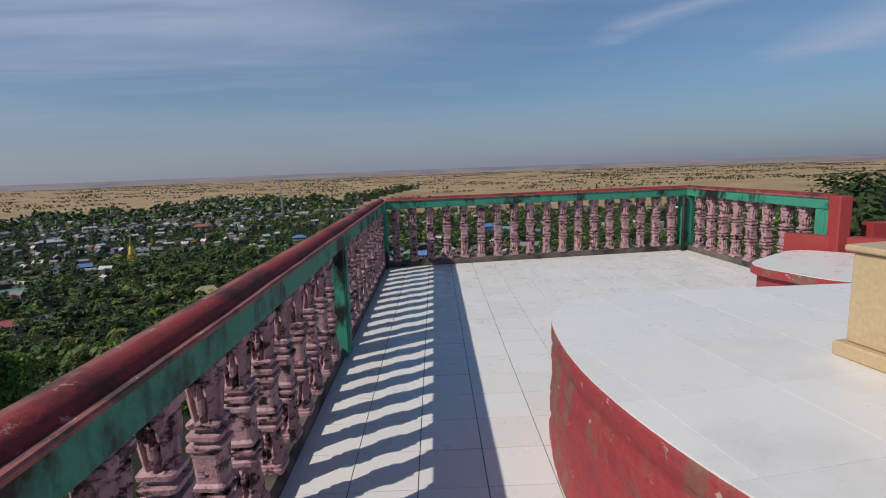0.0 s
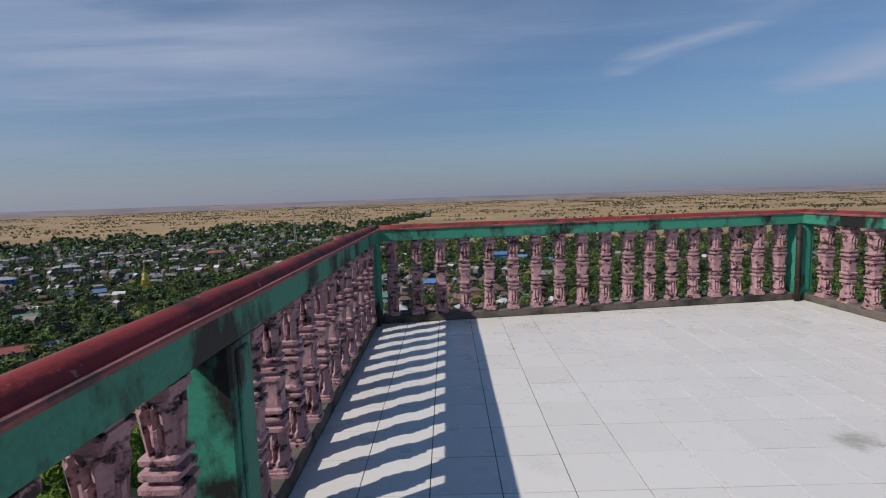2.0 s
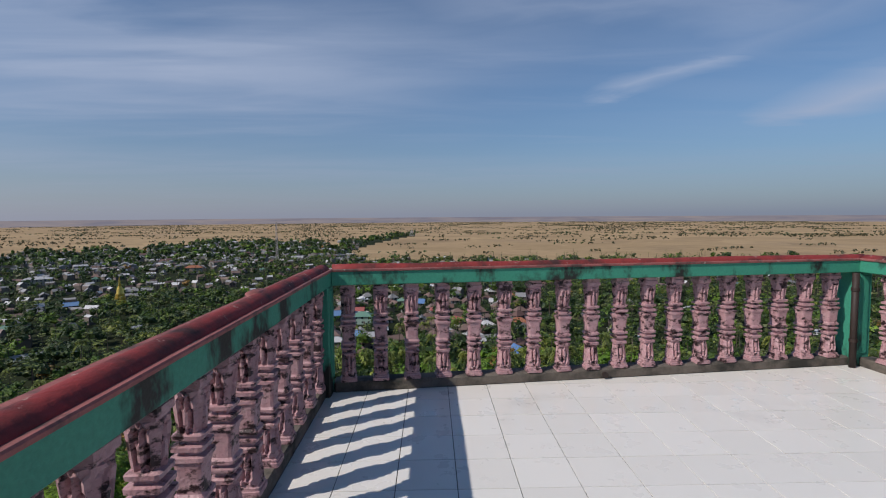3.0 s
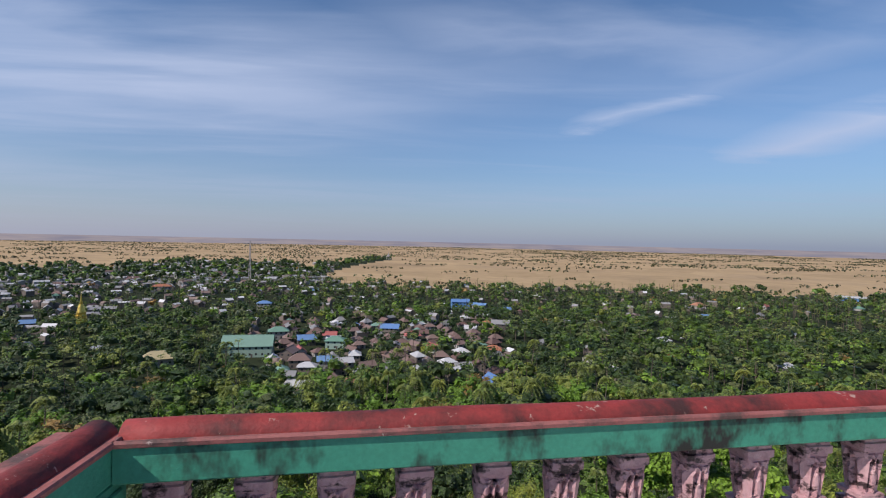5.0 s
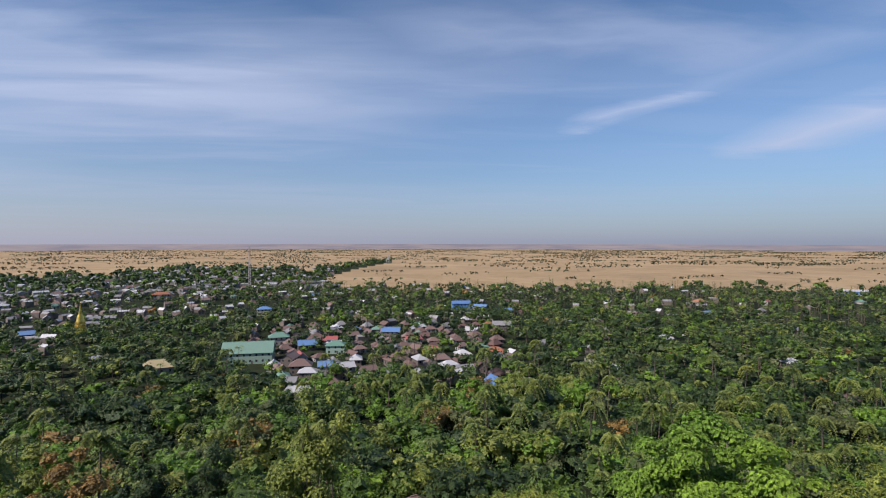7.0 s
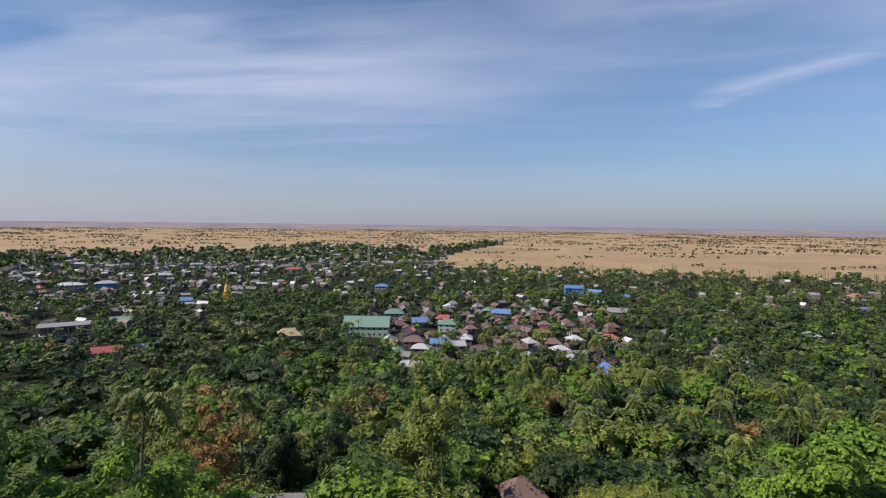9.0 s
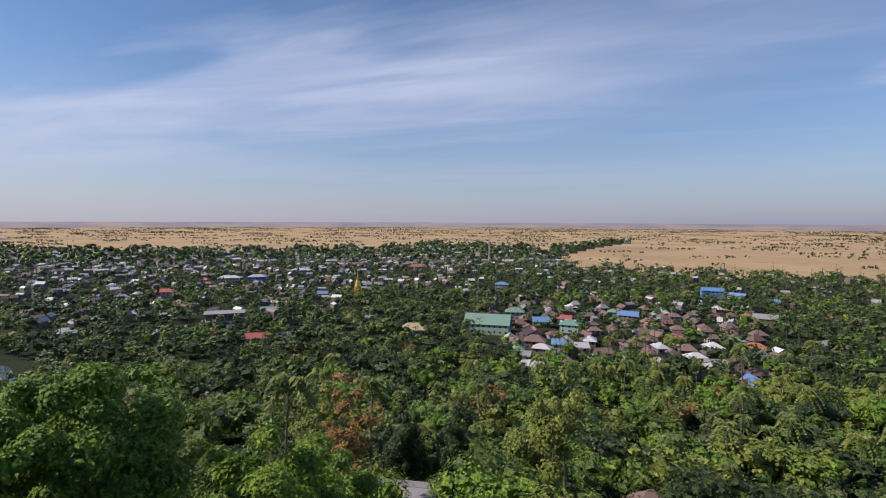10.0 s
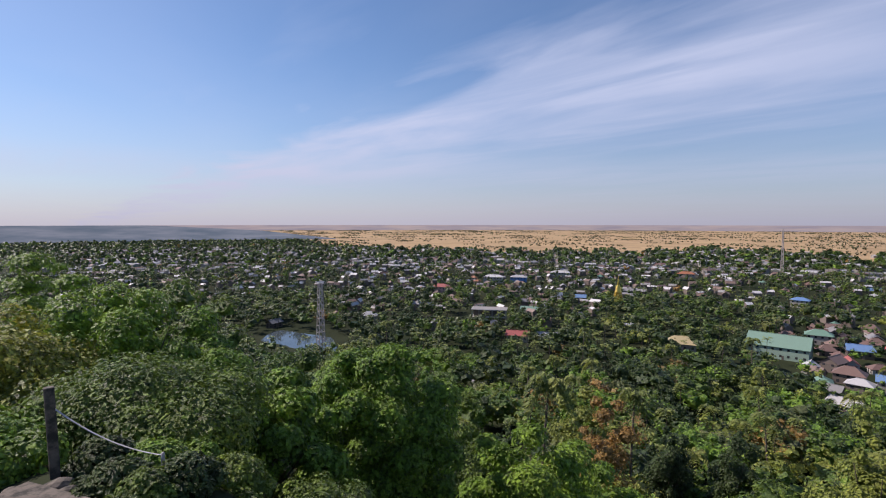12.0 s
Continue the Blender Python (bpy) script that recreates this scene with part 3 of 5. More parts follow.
thing("end_post", "square red painted end post of the balustrade", "post", me=box_mesh("end_post", (4.88, 5.02, -2.45, -2.29, -0.004, 1.02), MAT_REDWALL, 0.012))


# raised platforms
def rounded(outline, radius, steps=7):
    """Outline of (x, y) corners with each corner rounded."""
    out = []
    k = len(outline)
    for i in range(k):
        p, a, b = Vector(outline[i]), Vector(outline[i - 1]), Vector(outline[(i + 1) % k])
        u, w = (a - p).normalized() * radius, (b - p).normalized() * radius
        for s in range(steps + 1):
            t = s / steps
            out.append(tuple((p + u * (1 - t) ** 2 + w * t * t)))
    return out


def shrink(outline, by):
    c = Vector((sum(p[0] for p in outline) / len(outline), sum(p[1] for p in outline) / len(outline)))
    return [tuple(Vector(p) + (c - Vector(p)).normalized() * by) for p in outline]


def clip_poly(poly, outline):
    """Part of a polygon inside a convex outline."""
    area = sum(outline[i - 1][0] * outline[i][1] - outline[i][0] * outline[i - 1][1] for i in range(len(outline)))
    ring = outline if area > 0 else outline[::-1]
    for i in range(len(ring)):
        a, b = ring[i - 1], ring[i]
        side = [((b[0] - a[0]) * (p[1] - a[1]) - (b[1] - a[1]) * (p[0] - a[0])) for p in poly]
        out = []
        for j in range(len(poly)):
            p, q, sp, sq = poly[j - 1], poly[j], side[j - 1], side[j]
            if (sp >= 0) != (sq >= 0):
                t = sp / (sp - sq)
                out.append((p[0] + (q[0] - p[0]) * t, p[1] + (q[1] - p[1]) * t))
            if sq >= 0:
                out.append(q)
        poly = out
        if len(poly) < 3:
            return []
    return poly


def tile_plate(name, poly, z0, z1, mat):
    bm = bmesh.new()
    c = Vector((sum(p[0] for p in poly) / len(poly), sum(p[1] for p in poly) / len(poly)))
    low = [bm.verts.new((x, y, z0)) for x, y in poly]
    mid = [bm.verts.new((x, y, z1 - 0.0005)) for x, y in poly]
    top = [bm.verts.new((*(Vector(p) + (c - Vector(p)).normalized() * 0.0005), z1)) for p in poly]
    k = len(poly)
    for a, b in ((low, mid), (mid, top)):
        for i in range(k):
            bm.faces.new((a[i], a[(i + 1) % k], b[(i + 1) % k], b[i]))
    bm.faces.new(top)
    return bm_mesh(name, bm, mat)


def tiles_on(parent, outline, z, origin, turn, size, joint, span, far=None):
    """Square tiles laid on a convex outline; whole tiles share one mesh, cut ones have their own. far(x, y): join these into one part."""
    half = (size - joint) / 2
    square = [(-half, -half), (half, -half), (half, half), (-half, half)]
    whole = tile_plate("tile", square, -0.008, 0.0, MAT_TILE)
    rot = Matrix.Rotation(radians(turn), 2)
    rest = []
    rng = random.Random(5)
    for i in range(*span[0]):
        for j in range(*span[1]):
            c = rot @ Vector(((i + 0.5) * size, (j + 0.5) * size)) + Vector(origin)
            poly = [tuple(rot @ Vector(p) + c) for p in square]
            cut = clip_poly(poly, outline)
            if not cut:
                continue
            dz = 0.0 if turn else rng.uniform(-0.0008, 0.0008)
            if far and far(c.x, c.y):
                rest.append((cut, z + dz))
            elif len(cut) == 4 and all((Vector(a) - Vector(b)).length < 1e-5 for a, b in zip(sorted(cut), sorted(poly))):
                part("tile", whole, parent, "", pose(c.x, c.y, z + dz, 0 if turn else rng.uniform(-0.08, 0.08), 0 if turn else rng.uniform(-0.08, 0.08), turn))
            else:
                area = abs(sum(cut[q - 1][0] * cut[q][1] - cut[q][0] * cut[q - 1][1] for q in range(len(cut)))) / 2
                if area > 0.002:
                    local = [(x - c.x, y - c.y) for x, y in cut]
                    part("tile", tile_plate("tile", local, -0.008, 0.0, MAT_TILE), parent, "", Matrix.Translation((c.x, c.y, z + dz)))
    if rest:
        bm = bmesh.new()
        for poly, zz in rest:
            slab(bm, poly, zz - 0.008, zz)
        tagged(part("far_tiles", bm_mesh("far_tiles", bm, MAT_TILE), parent), kind="stuff")


PLAT_Z = 0.67
PLAT_TURN = 10.0


plat_outline = rounded([(1.39, -4.57), (3.9, -4.57), (3.9, -8.0), (2.10, -8.0), (1.275, -5.90)], 0.64, 14)


def riser_mesh(outline, z0, z1):
    """Rough rubble wall under thick paint: courses of uneven blocks with sunk joints, closed by a flat top."""
    loop = [Vector(p) for p in outline] + [Vector(outline[0])]
    ring = []
    for a, b in zip(loop, loop[1:]):
        steps = max(1, int((b - a).length / 0.025))
        ring += [a.lerp(b, t / steps) for t in range(steps)]
    c = Vector((sum(p.x for p in ring) / len(ring), sum(p.y for p in ring) / len(ring)))
    levels = 26
    bm = bmesh.new()
    rows = []
    for k in range(levels + 1):
        z = z0 + (z1 - z0) * k / levels
        row = []
        run = 0.0
        for q, p in enumerate(ring):
            run += (p - ring[q - 1]).length if q else 0.0
            course = (z - z0) / 0.135 + 0.25 * noise.noise(Vector((run * 2.0, z * 2, 1.0)))
            along = run / 0.24 + 0.5 * (int(course) % 2) + 0.3 * noise.noise(Vector((run * 3, z * 3, 4.0)))
            joint = min(abs(course - round(course)) * 0.135, abs(along - round(along)) * 0.24)
            sunk = -0.016 * max(0.0, 1 - joint / 0.03) + 0.008 * noise.noise(Vector((run * 9, z * 9, 7.0)))
            if k > levels - 4:
                sunk = 0.006
            sunk += 0.022 * (1 - (z - z0) / (z1 - z0))
            row.append(bm.verts.new((*(p + (p - c).normalized() * sunk), z)))
        rows.append(row)
    m = len(ring)
    for a, b in zip(rows, rows[1:]):
        for q in range(m):
            bm.faces.new((a[q], a[(q + 1) % m], b[(q + 1) % m], b[q]))
    bm.faces.new(rows[-1])
    return bm_mesh("platform", bm, MAT_RISER, True)


platform = thing("platform", "raised white-tiled platform with a peeling red riser", "platform", me=riser_mesh(plat_outline, -0.004, PLAT_Z - 0.006))

SECOND_Z = 0.45
second_outline = rounded([(3.65, -2.86), (3.97, -3.75), (5.5, -3.75), (5.5, -3.1), (4.62, -2.16)], 0.3)
bm = bmesh.new()
slab(bm, shrink(second_outline, 0.06), -0.004, SECOND_Z - 0.08)
slab(bm, second_outline, SECOND_Z - 0.08, SECOND_Z - 0.006)
second = thing("platform", "low rounded platform with a white top and chipped red lip", "platform", me=bm_mesh("platform", bm, MAT_RISER))
bm = bmesh.new()
slab(bm, shrink(second_outline, 0.012), SECOND_Z - 0.008, SECOND_Z)
part("top_slab", bm_mesh("top_slab", bm, MAT_TILE), second, "white glazed top")

bm = bmesh.new()
slab(bm, [(4.60, -2.06), (4.70, -1.97), (5.66, -2.95), (5.56, -3.04)], -0.004, 0.6)
thing("parapet", "low red painted parapet wall", "parapet", me=bm_mesh("parapet", bm, MAT_REDWALL))
bm = bmesh.new()
slab(bm, [(5.33, -2.36), (5.33, -2.20), (7.2, -2.45), (7.2, -2.61)], -0.004, 0.72)
thing("parapet", "low red painted parapet wall", "parapet", me=bm_mesh("parapet", bm, MAT_REDWALL))

pedestal = thing("pedestal", "square cream stone pedestal standing on the tiled platform", "pedestal", at=pose(2.37, -5.68, PLAT_Z, 0, 0, PLAT_TURN))
part("plinth", box_mesh("plinth", (-0.03, 0.58, -0.53, 0.03, 0.0, 0.06), MAT_CREAM, 0.008), pedestal)
part("shaft", box_mesh("shaft", (0, 0.55, -0.5, 0.0, 0.06, 0.42), MAT_CREAM, 0.008), pedestal)
part("cap", box_mesh("cap", (-0.02, 0.57, -0.52, 0.02, 0.42, 0.445), MAT_CREAM, 0.006), pedestal)

# rainwater pipe in the far corner and a drain through the kerb
bm = bmesh.new()
bmesh.ops.create_cone(bm, cap_ends=True, segments=14, radius1=0.028, radius2=0.028, depth=0.87, matrix=Matrix.Translation((0, 0, 0.435)))
pipe = thing("drainpipe", "dark brown pipe standing in the corner of the balustrade", "pipe", me=bm_mesh("drainpipe", bm, MAT_PIPE, True), at=pose(4.69, 0.43, 0))
for z in (0.25, 0.72):
    bm = bmesh.new()
    bmesh.ops.create_cone(bm, cap_ends=True, segments=14, radius1=0.034, radius2=0.034, depth=0.03)
    part("pipe_clip", bm_mesh("pipe_clip", bm, MAT_PIPE), pipe, "", Matrix.Translation((0, 0, z)))
bm = bmesh.new()
bmesh.ops.create_cone(bm, cap_ends=True, segments=12, radius1=0.026, radius2=0.026, depth=0.05, matrix=Matrix.Rotation(radians(90), 4, "X"))
thing("drain_hole", "small black drain outlet in the concrete kerb", "drain", me=bm_mesh("drain_hole", bm, MAT_PIPE), at=pose(2.335, 0.213, 0.035))

# plain walls that close the terrace behind the walker
thing("wall_south", "plain plastered wall behind the terrace", "wall", kind="structure", me=box_mesh("wall_south", (-0.12, 7.2, LEFT_END - 0.2, LEFT_END, -0.5, 1.1), MAT_PLASTER))
thing("wall_east", "plain plastered wall beside the terrace", "wall", kind="structure", me=box_mesh("wall_east", (7.2, 7.4, LEFT_END, -2.6, -0.5, 1.1), MAT_PLASTER))


# ---- houses ----
def house_parts(w, dp, h, rise, hip, over=0.7):
    """Meshes of a house centred on the origin, its front towards -y: wall and roof."""
    bw = bmesh.new()
    if hip:
        box(bw, -w / 2, w / 2, -dp / 2, dp / 2, -1.0, h)
    else:
        prism_outline = [(-dp / 2, -1.0), (dp / 2, -1.0), (dp / 2, h), (0, h + rise * 0.93), (-dp / 2, h)]
        a = [bw.verts.new((-w / 2, y, z)) for y, z in prism_outline]
        b = [bw.verts.new((w / 2, y, z)) for y, z in prism_outline]
        for i in range(5):
            bw.faces.new((a[i], a[(i + 1) % 5], b[(i + 1) % 5], b[i]))
        bw.faces.new(a[::-1])
        bw.faces.new(b)
    br = bmesh.new()
    ridge = max(0.2, w / 2 - dp / 2) if hip else w / 2 + over
    slope = rise / (dp / 2)
    low = h - over * slope
    for lift in (0.0, 0.14):
        ring = [br.verts.new((x, y, low + lift)) for x, y in ((-w / 2 - over, -dp / 2 - over), (w / 2 + over, -dp / 2 - over), (w / 2 + over, dp / 2 + over), (-w / 2 - over, dp / 2 + over))]
        top = [br.verts.new((x, 0, h + rise + lift)) for x in (-ridge, ridge)]
        br.faces.new((ring[0], ring[1], top[1], top[0]))
        br.faces.new((ring[2], ring[3], top[0], top[1]))
        if hip:
            br.faces.new((ring[1], ring[2], top[1]))
            br.faces.new((ring[3], ring[0], top[0]))
        if lift == 0:
            under = ring
        else:
            for i in range(4):
                br.faces.new((under[i], under[(i + 1) % 4], ring[(i + 1) % 4], ring[i]))
    # raised ridge cap and sheet laps
    box(br, -ridge, ridge, -0.18, 0.18, h + rise + 0.10, h + rise + 0.24)
    return bw, br


def house(label, w, dp, h, rise, hip, roof, wall, at, storeys=1):
    ob = thing("house", label, "house", "houses of the town", at=at)
    bw, br = house_parts(w, dp, h, rise, hip)
    part("wall", bm_mesh("wall", bw, WALLS[wall]), ob)
    part("roof", bm_mesh("roof", br, ROOFS[roof]), ob, f"{roof} sheet roof")
    pane = box_mesh("window", (-0.55, 0.55, -0.05, 0.05, -0.6, 0.6), MAT_GLASS_DARK)
    count = max(2, int(w / 3.2))
    for s in range(storeys):
        z = h * (s + 0.55) / storeys
        for i in range(count):
            x = -w / 2 + w * (i + 0.5) / count
            part("window", pane, ob, "", Matrix.Translation((x, -dp / 2, z)))
        for y in (-dp / 4, dp / 4):
            part("window", pane, ob, "", pose(-w / 2, y, z, 0, 0, 90))
    part("door", box_mesh("door", (-0.5, 0.5, -0.06, 0.06, -1.0, 1.0), WALLS["wood"]), ob, "", Matrix.Translation((w * 0.1, -dp / 2 - 0.01, 1.0)))
    return ob


def on_ground(x, y, turn=0.0):
    return pose(x, y, float(ground_z(x, y)), 0, 0, turn)


HOUSE_SPOTS = []


def place_house(x, y, w, dp, h, rise, hip, roof, wall, turn, label, storeys=1):
    w, dp, h = w * 0.92, dp * 0.92, h * 0.9
    HOUSE_SPOTS.append((x, y, max(w, dp) / 2))
    return house(label, w, dp, h, rise, hip, roof, wall, on_ground(x, y, turn), storeys)


place_house(-92, 308, 30, 16, 7.5, 5.0, False, "green", "green", 8, "large hall with a pale green sheet roof among trees", 2)
place_house(-87, 358, 14, 9, 6.5, 2.5, True, "green", "pale", 15, "two-storey house with a teal hipped roof", 2)
place_house(-131, 280, 17, 10, 5.5, 3.2, True, "tan", "pale", 25, "pale house with a tan hipped roof among dark trees", 1)
place_house(-56, 279, 12, 8, 5.5, 2.6, True, "brown", "wood", 5, "wooden house with a rusty brown roof", 2)
place_house(-66, 297, 11, 8, 5.5, 2.4, False, "brown", "wood", 80, "wooden house with a rusty gabled roof", 2)
place_house(-42, 274, 8, 7, 6.0, 1.8, False, "blue", "pale", 10, "narrow pale house with a light blue roof", 2)
place_house(-48, 237, 11, 8, 4.0, 1.6, False, "white", "pale", -12, "low house with a pale zinc roof beside the wood", 1)
place_house(-24, 244, 7, 6, 3.2, 1.6, True, "red", "pale", 20, "small house with a bright red roof", 1)
place_house(-44, 329, 13, 9, 6.0, 2.2, True, "green", "green", 0, "pale green house with a green hipped roof", 2)
place_house(-64, 337, 12, 8, 5.0, 2.4, False, "blue", "wood", 20, "house with a bright blue sheet roof", 1)
place_house(-11, 380, 14, 9, 5.5, 2.4, False, "blue", "wood", -8, "house with a blue sheet roof among palms", 2)
place_house(5, 354, 12, 8, 5.0, 2.4, True, "red", "pale", 12, "house with a red hipped roof", 1)
place_house(-5, 293, 13, 10, 4.5, 3.0, True, "brown", "wood", 30, "house with a broad brown hipped roof", 1)
place_house(56, 527, 20, 10, 8.0, 2.4, False, "blue", "blue", 4, "two-storey building with blue roof and blue walls", 2)
place_house(75, 517, 15, 8, 5.5, 2.0, False, "blue", "pale", -30, "long house with a pale blue roof", 1)
place_house(96, 492, 12, 8, 5.0, 1.8, False, "blue", "wood", 5, "wooden house with a blue roof", 1)
place_house(34, 303, 9, 8, 5.0, 2.0, True, "white", "pale", 15, "small white house with a pale roof", 2)
place_house(55, 312, 13, 9, 4.0, 2.4, True, "orange", "wood", -5, "house with a faded terracotta roof", 1)
place_house(180, 346, 12, 8, 4.0, 2.2, True, "white", "pale", 25, "house with a whitish hipped roof among trees", 1)
place_house(282, 465, 13, 8, 4.0, 1.8, False, "blue", "pale", 15, "low shed with a bright blue roof", 1)
place_house(325, 549, 15, 10, 5.0, 2.6, True, "orange", "pale", 20, "house with an orange hipped roof", 1)
place_house(600, 650, 40, 12, 5.0, 2.0, False, "white", "blue", -35, "long hall with a pale roof far across the trees", 1)
place_house(110, 293, 9, 7, 4.0, 1.8, False, "white", "pale", 35, "small house with a white sheet roof", 1)
place_house(96, 336, 12, 9, 4.5, 2.2, True, "grey", "wood", 10, "house with a grey zinc roof", 1)
place_house(76, 404, 15, 9, 5.5, 2.4, False, "grey", "wood", -10, "wooden house with a grey roof", 2)
place_house(-205, 229, 14, 9, 4.5, 2.0, False, "red", "pale", 35, "house with a faded red sheet roof", 1)
place_house(-192, 240, 13, 9, 4.5, 1.6, False, "white", "wood", 40, "house with a whitish zinc roof", 1)
place_house(-396, 327, 18, 11, 7.5, 2.4, True, "red", "pink", 40, "pink two-storey house with a pale red roof", 2)
place_house(-425, 431, 24, 13, 8.0, 2.2, True, "white", "pale", 40, "large pale building with a white hipped roof", 2)
place_house(-404, 452, 20, 12, 8.0, 2.2, True, "white", "blue", 35, "white-roofed building with pale blue walls", 2)
place_house(-262, 306, 14, 9, 4.0, 1.8, False, "green", "pale", 35, "low house with a teal sheet roof", 1)
place_house(-410, 538, 26, 14, 7.5, 2.2, True, "white", "pale", 30, "wide building with a pale roof in the town", 2)
place_house(-315, 193, 12, 9, 5.0, 2.4, True, "white", "pale", 50, "house with a pale roof beside the pond", 1)
place_house(-157, 150, 7, 6, 3.0, 1.2, False, "white", "pale", 45, "small shed with a pale sheet roof", 1)
place_house(-296, 641, 22, 12, 8.0, 2.4, True, "orange", "pale", 20, "large house with a terracotta hipped roof", 2)
place_house(-136, 502, 14, 9, 7.0, 2.0, True, "blue", "pale", 10, "pale house with a blue roof", 2)

# flat-roofed concrete building
flat_building = thing("concrete_building", "unfinished flat-roofed concrete building with open storeys", "building", at=on_ground(-256, 256, 40))
HOUSE_SPOTS.append((-256, 256, 14))
part("roof_slab", box_mesh("roof_slab", (-12.5, 12.5, -7, 7, 9.4, 10.0), WALLS["pale"]), flat_building)
for z in (0.0, 4.6):
    part("floor_slab", box_mesh("floor_slab", (-12, 12, -6.5, 6.5, z - 0.2, z + 0.2), WALLS["pale"]), flat_building)
part("core", box_mesh("core", (-11, 11, -3.0, 6.0, -1, 9.4), WALLS["wood"]), flat_building)
column = box_mesh("column", (-0.25, 0.25, -0.25, 0.25, -1, 9.4), WALLS["pale"])
for i in range(6):
    part("column", column, flat_building, "", Matrix.Translation((-11.5 + i * 4.6, -6.2, 0)))
    part("column", column, flat_building, "", Matrix.Translation((-11.5 + i * 4.6, 6.3, 0)))

# hut and low roof on the slope
place_house(2.6, 103, 8.5, 7.0, 4.0, 2.4, True, "brown", "wood", 20, "small hut with a reddish brown hipped roof on the slope", 1)
place_house(-43, 88, 14, 6, 2.8, 0.5, False, "grey", "pale", 12, "low shed with a flat grey roof on the slope", 1)

KINDS = [("brown", "wood", True), ("brown", "wood", False), ("grey", "wood", False), ("grey", "pale", True), ("white", "pale", False), ("white", "wood", True),
         ("brown", "pale", True), ("orange", "pale", True), ("blue", "wood", False), ("red", "pale", False), ("green", "pale", True)]
ROOF_WORD = {"brown": "rusty brown", "grey": "grey zinc", "white": "pale zinc", "orange": "terracotta", "blue": "blue", "red": "faded red", "green": "green"}
rng = random.Random(11)
TEMPLATES = []
for roof, wall, hip in KINDS:
    w = rng.uniform(7, 10)
    TEMPLATES.append(house(f"{'pale' if wall == 'pale' else 'wooden'} house with a {ROOF_WORD[roof]} roof among trees", w, w * 0.68, rng.uniform(2.6, 3.8), rng.uniform(1.7, 2.4), hip, roof, wall, on_ground(-60, 420 + 9 * len(TEMPLATES)), rng.choice((1, 2))))


def town_density(az, d):
    if d < 250 or (d < 330 and az < -16):
        return 0.0
    if az > 12:
        return 0.16 if d > 330 else 0.06
    if az > -15:
        return 1.0 if d < 480 else 0.4
    if az > -33:
        return 0.12 if d < 430 else 0.7
    if az > -62:
        return 0.25 if d < 380 else 1.0
    return 0.12 if d < 450 else 0.6


pool = [i for i, wgt in enumerate((8, 8, 5, 4, 3, 3, 5, 1, 1, 1, 1)) for _ in range(wgt)]
first_use = set()
made = 0
tries = 0
while made < 252 and tries < 12000:
    tries += 1
    # the quarter below the hill is the most crowded
    crowded = rng.random() < 0.55
    az, d = (rng.uniform(-17, 10), rng.uniform(250, 430)) if crowded else (rng.uniform(-88, 48), math.sqrt(rng.uniform(250 ** 2, 820 ** 2)))
    if rng.random() > town_density(az, d):
        continue
    x, y = EYE_X + d * math.sin(radians(az)), EYE_Y + d * math.cos(radians(az))
    if not wooded(x, y) or any((x - a) ** 2 + (y - b) ** 2 < (r + 5.8) ** 2 for a, b, r in HOUSE_SPOTS):
        continue
    if math.hypot(x + 289, y - 122) < 45 or math.hypot(x + 238, y - 392) < 30:
        continue
    k = rng.choice(pool)
    m = on_ground(x, y, rng.choice((0, 90)) + rng.gauss(18, 14))
    if k in first_use:
        copy_thing(TEMPLATES[k], m)
    else:
        TEMPLATES[k].matrix_basis = m
        first_use.add(k)
    HOUSE_SPOTS.append((x, y, 4.6))
    made += 1


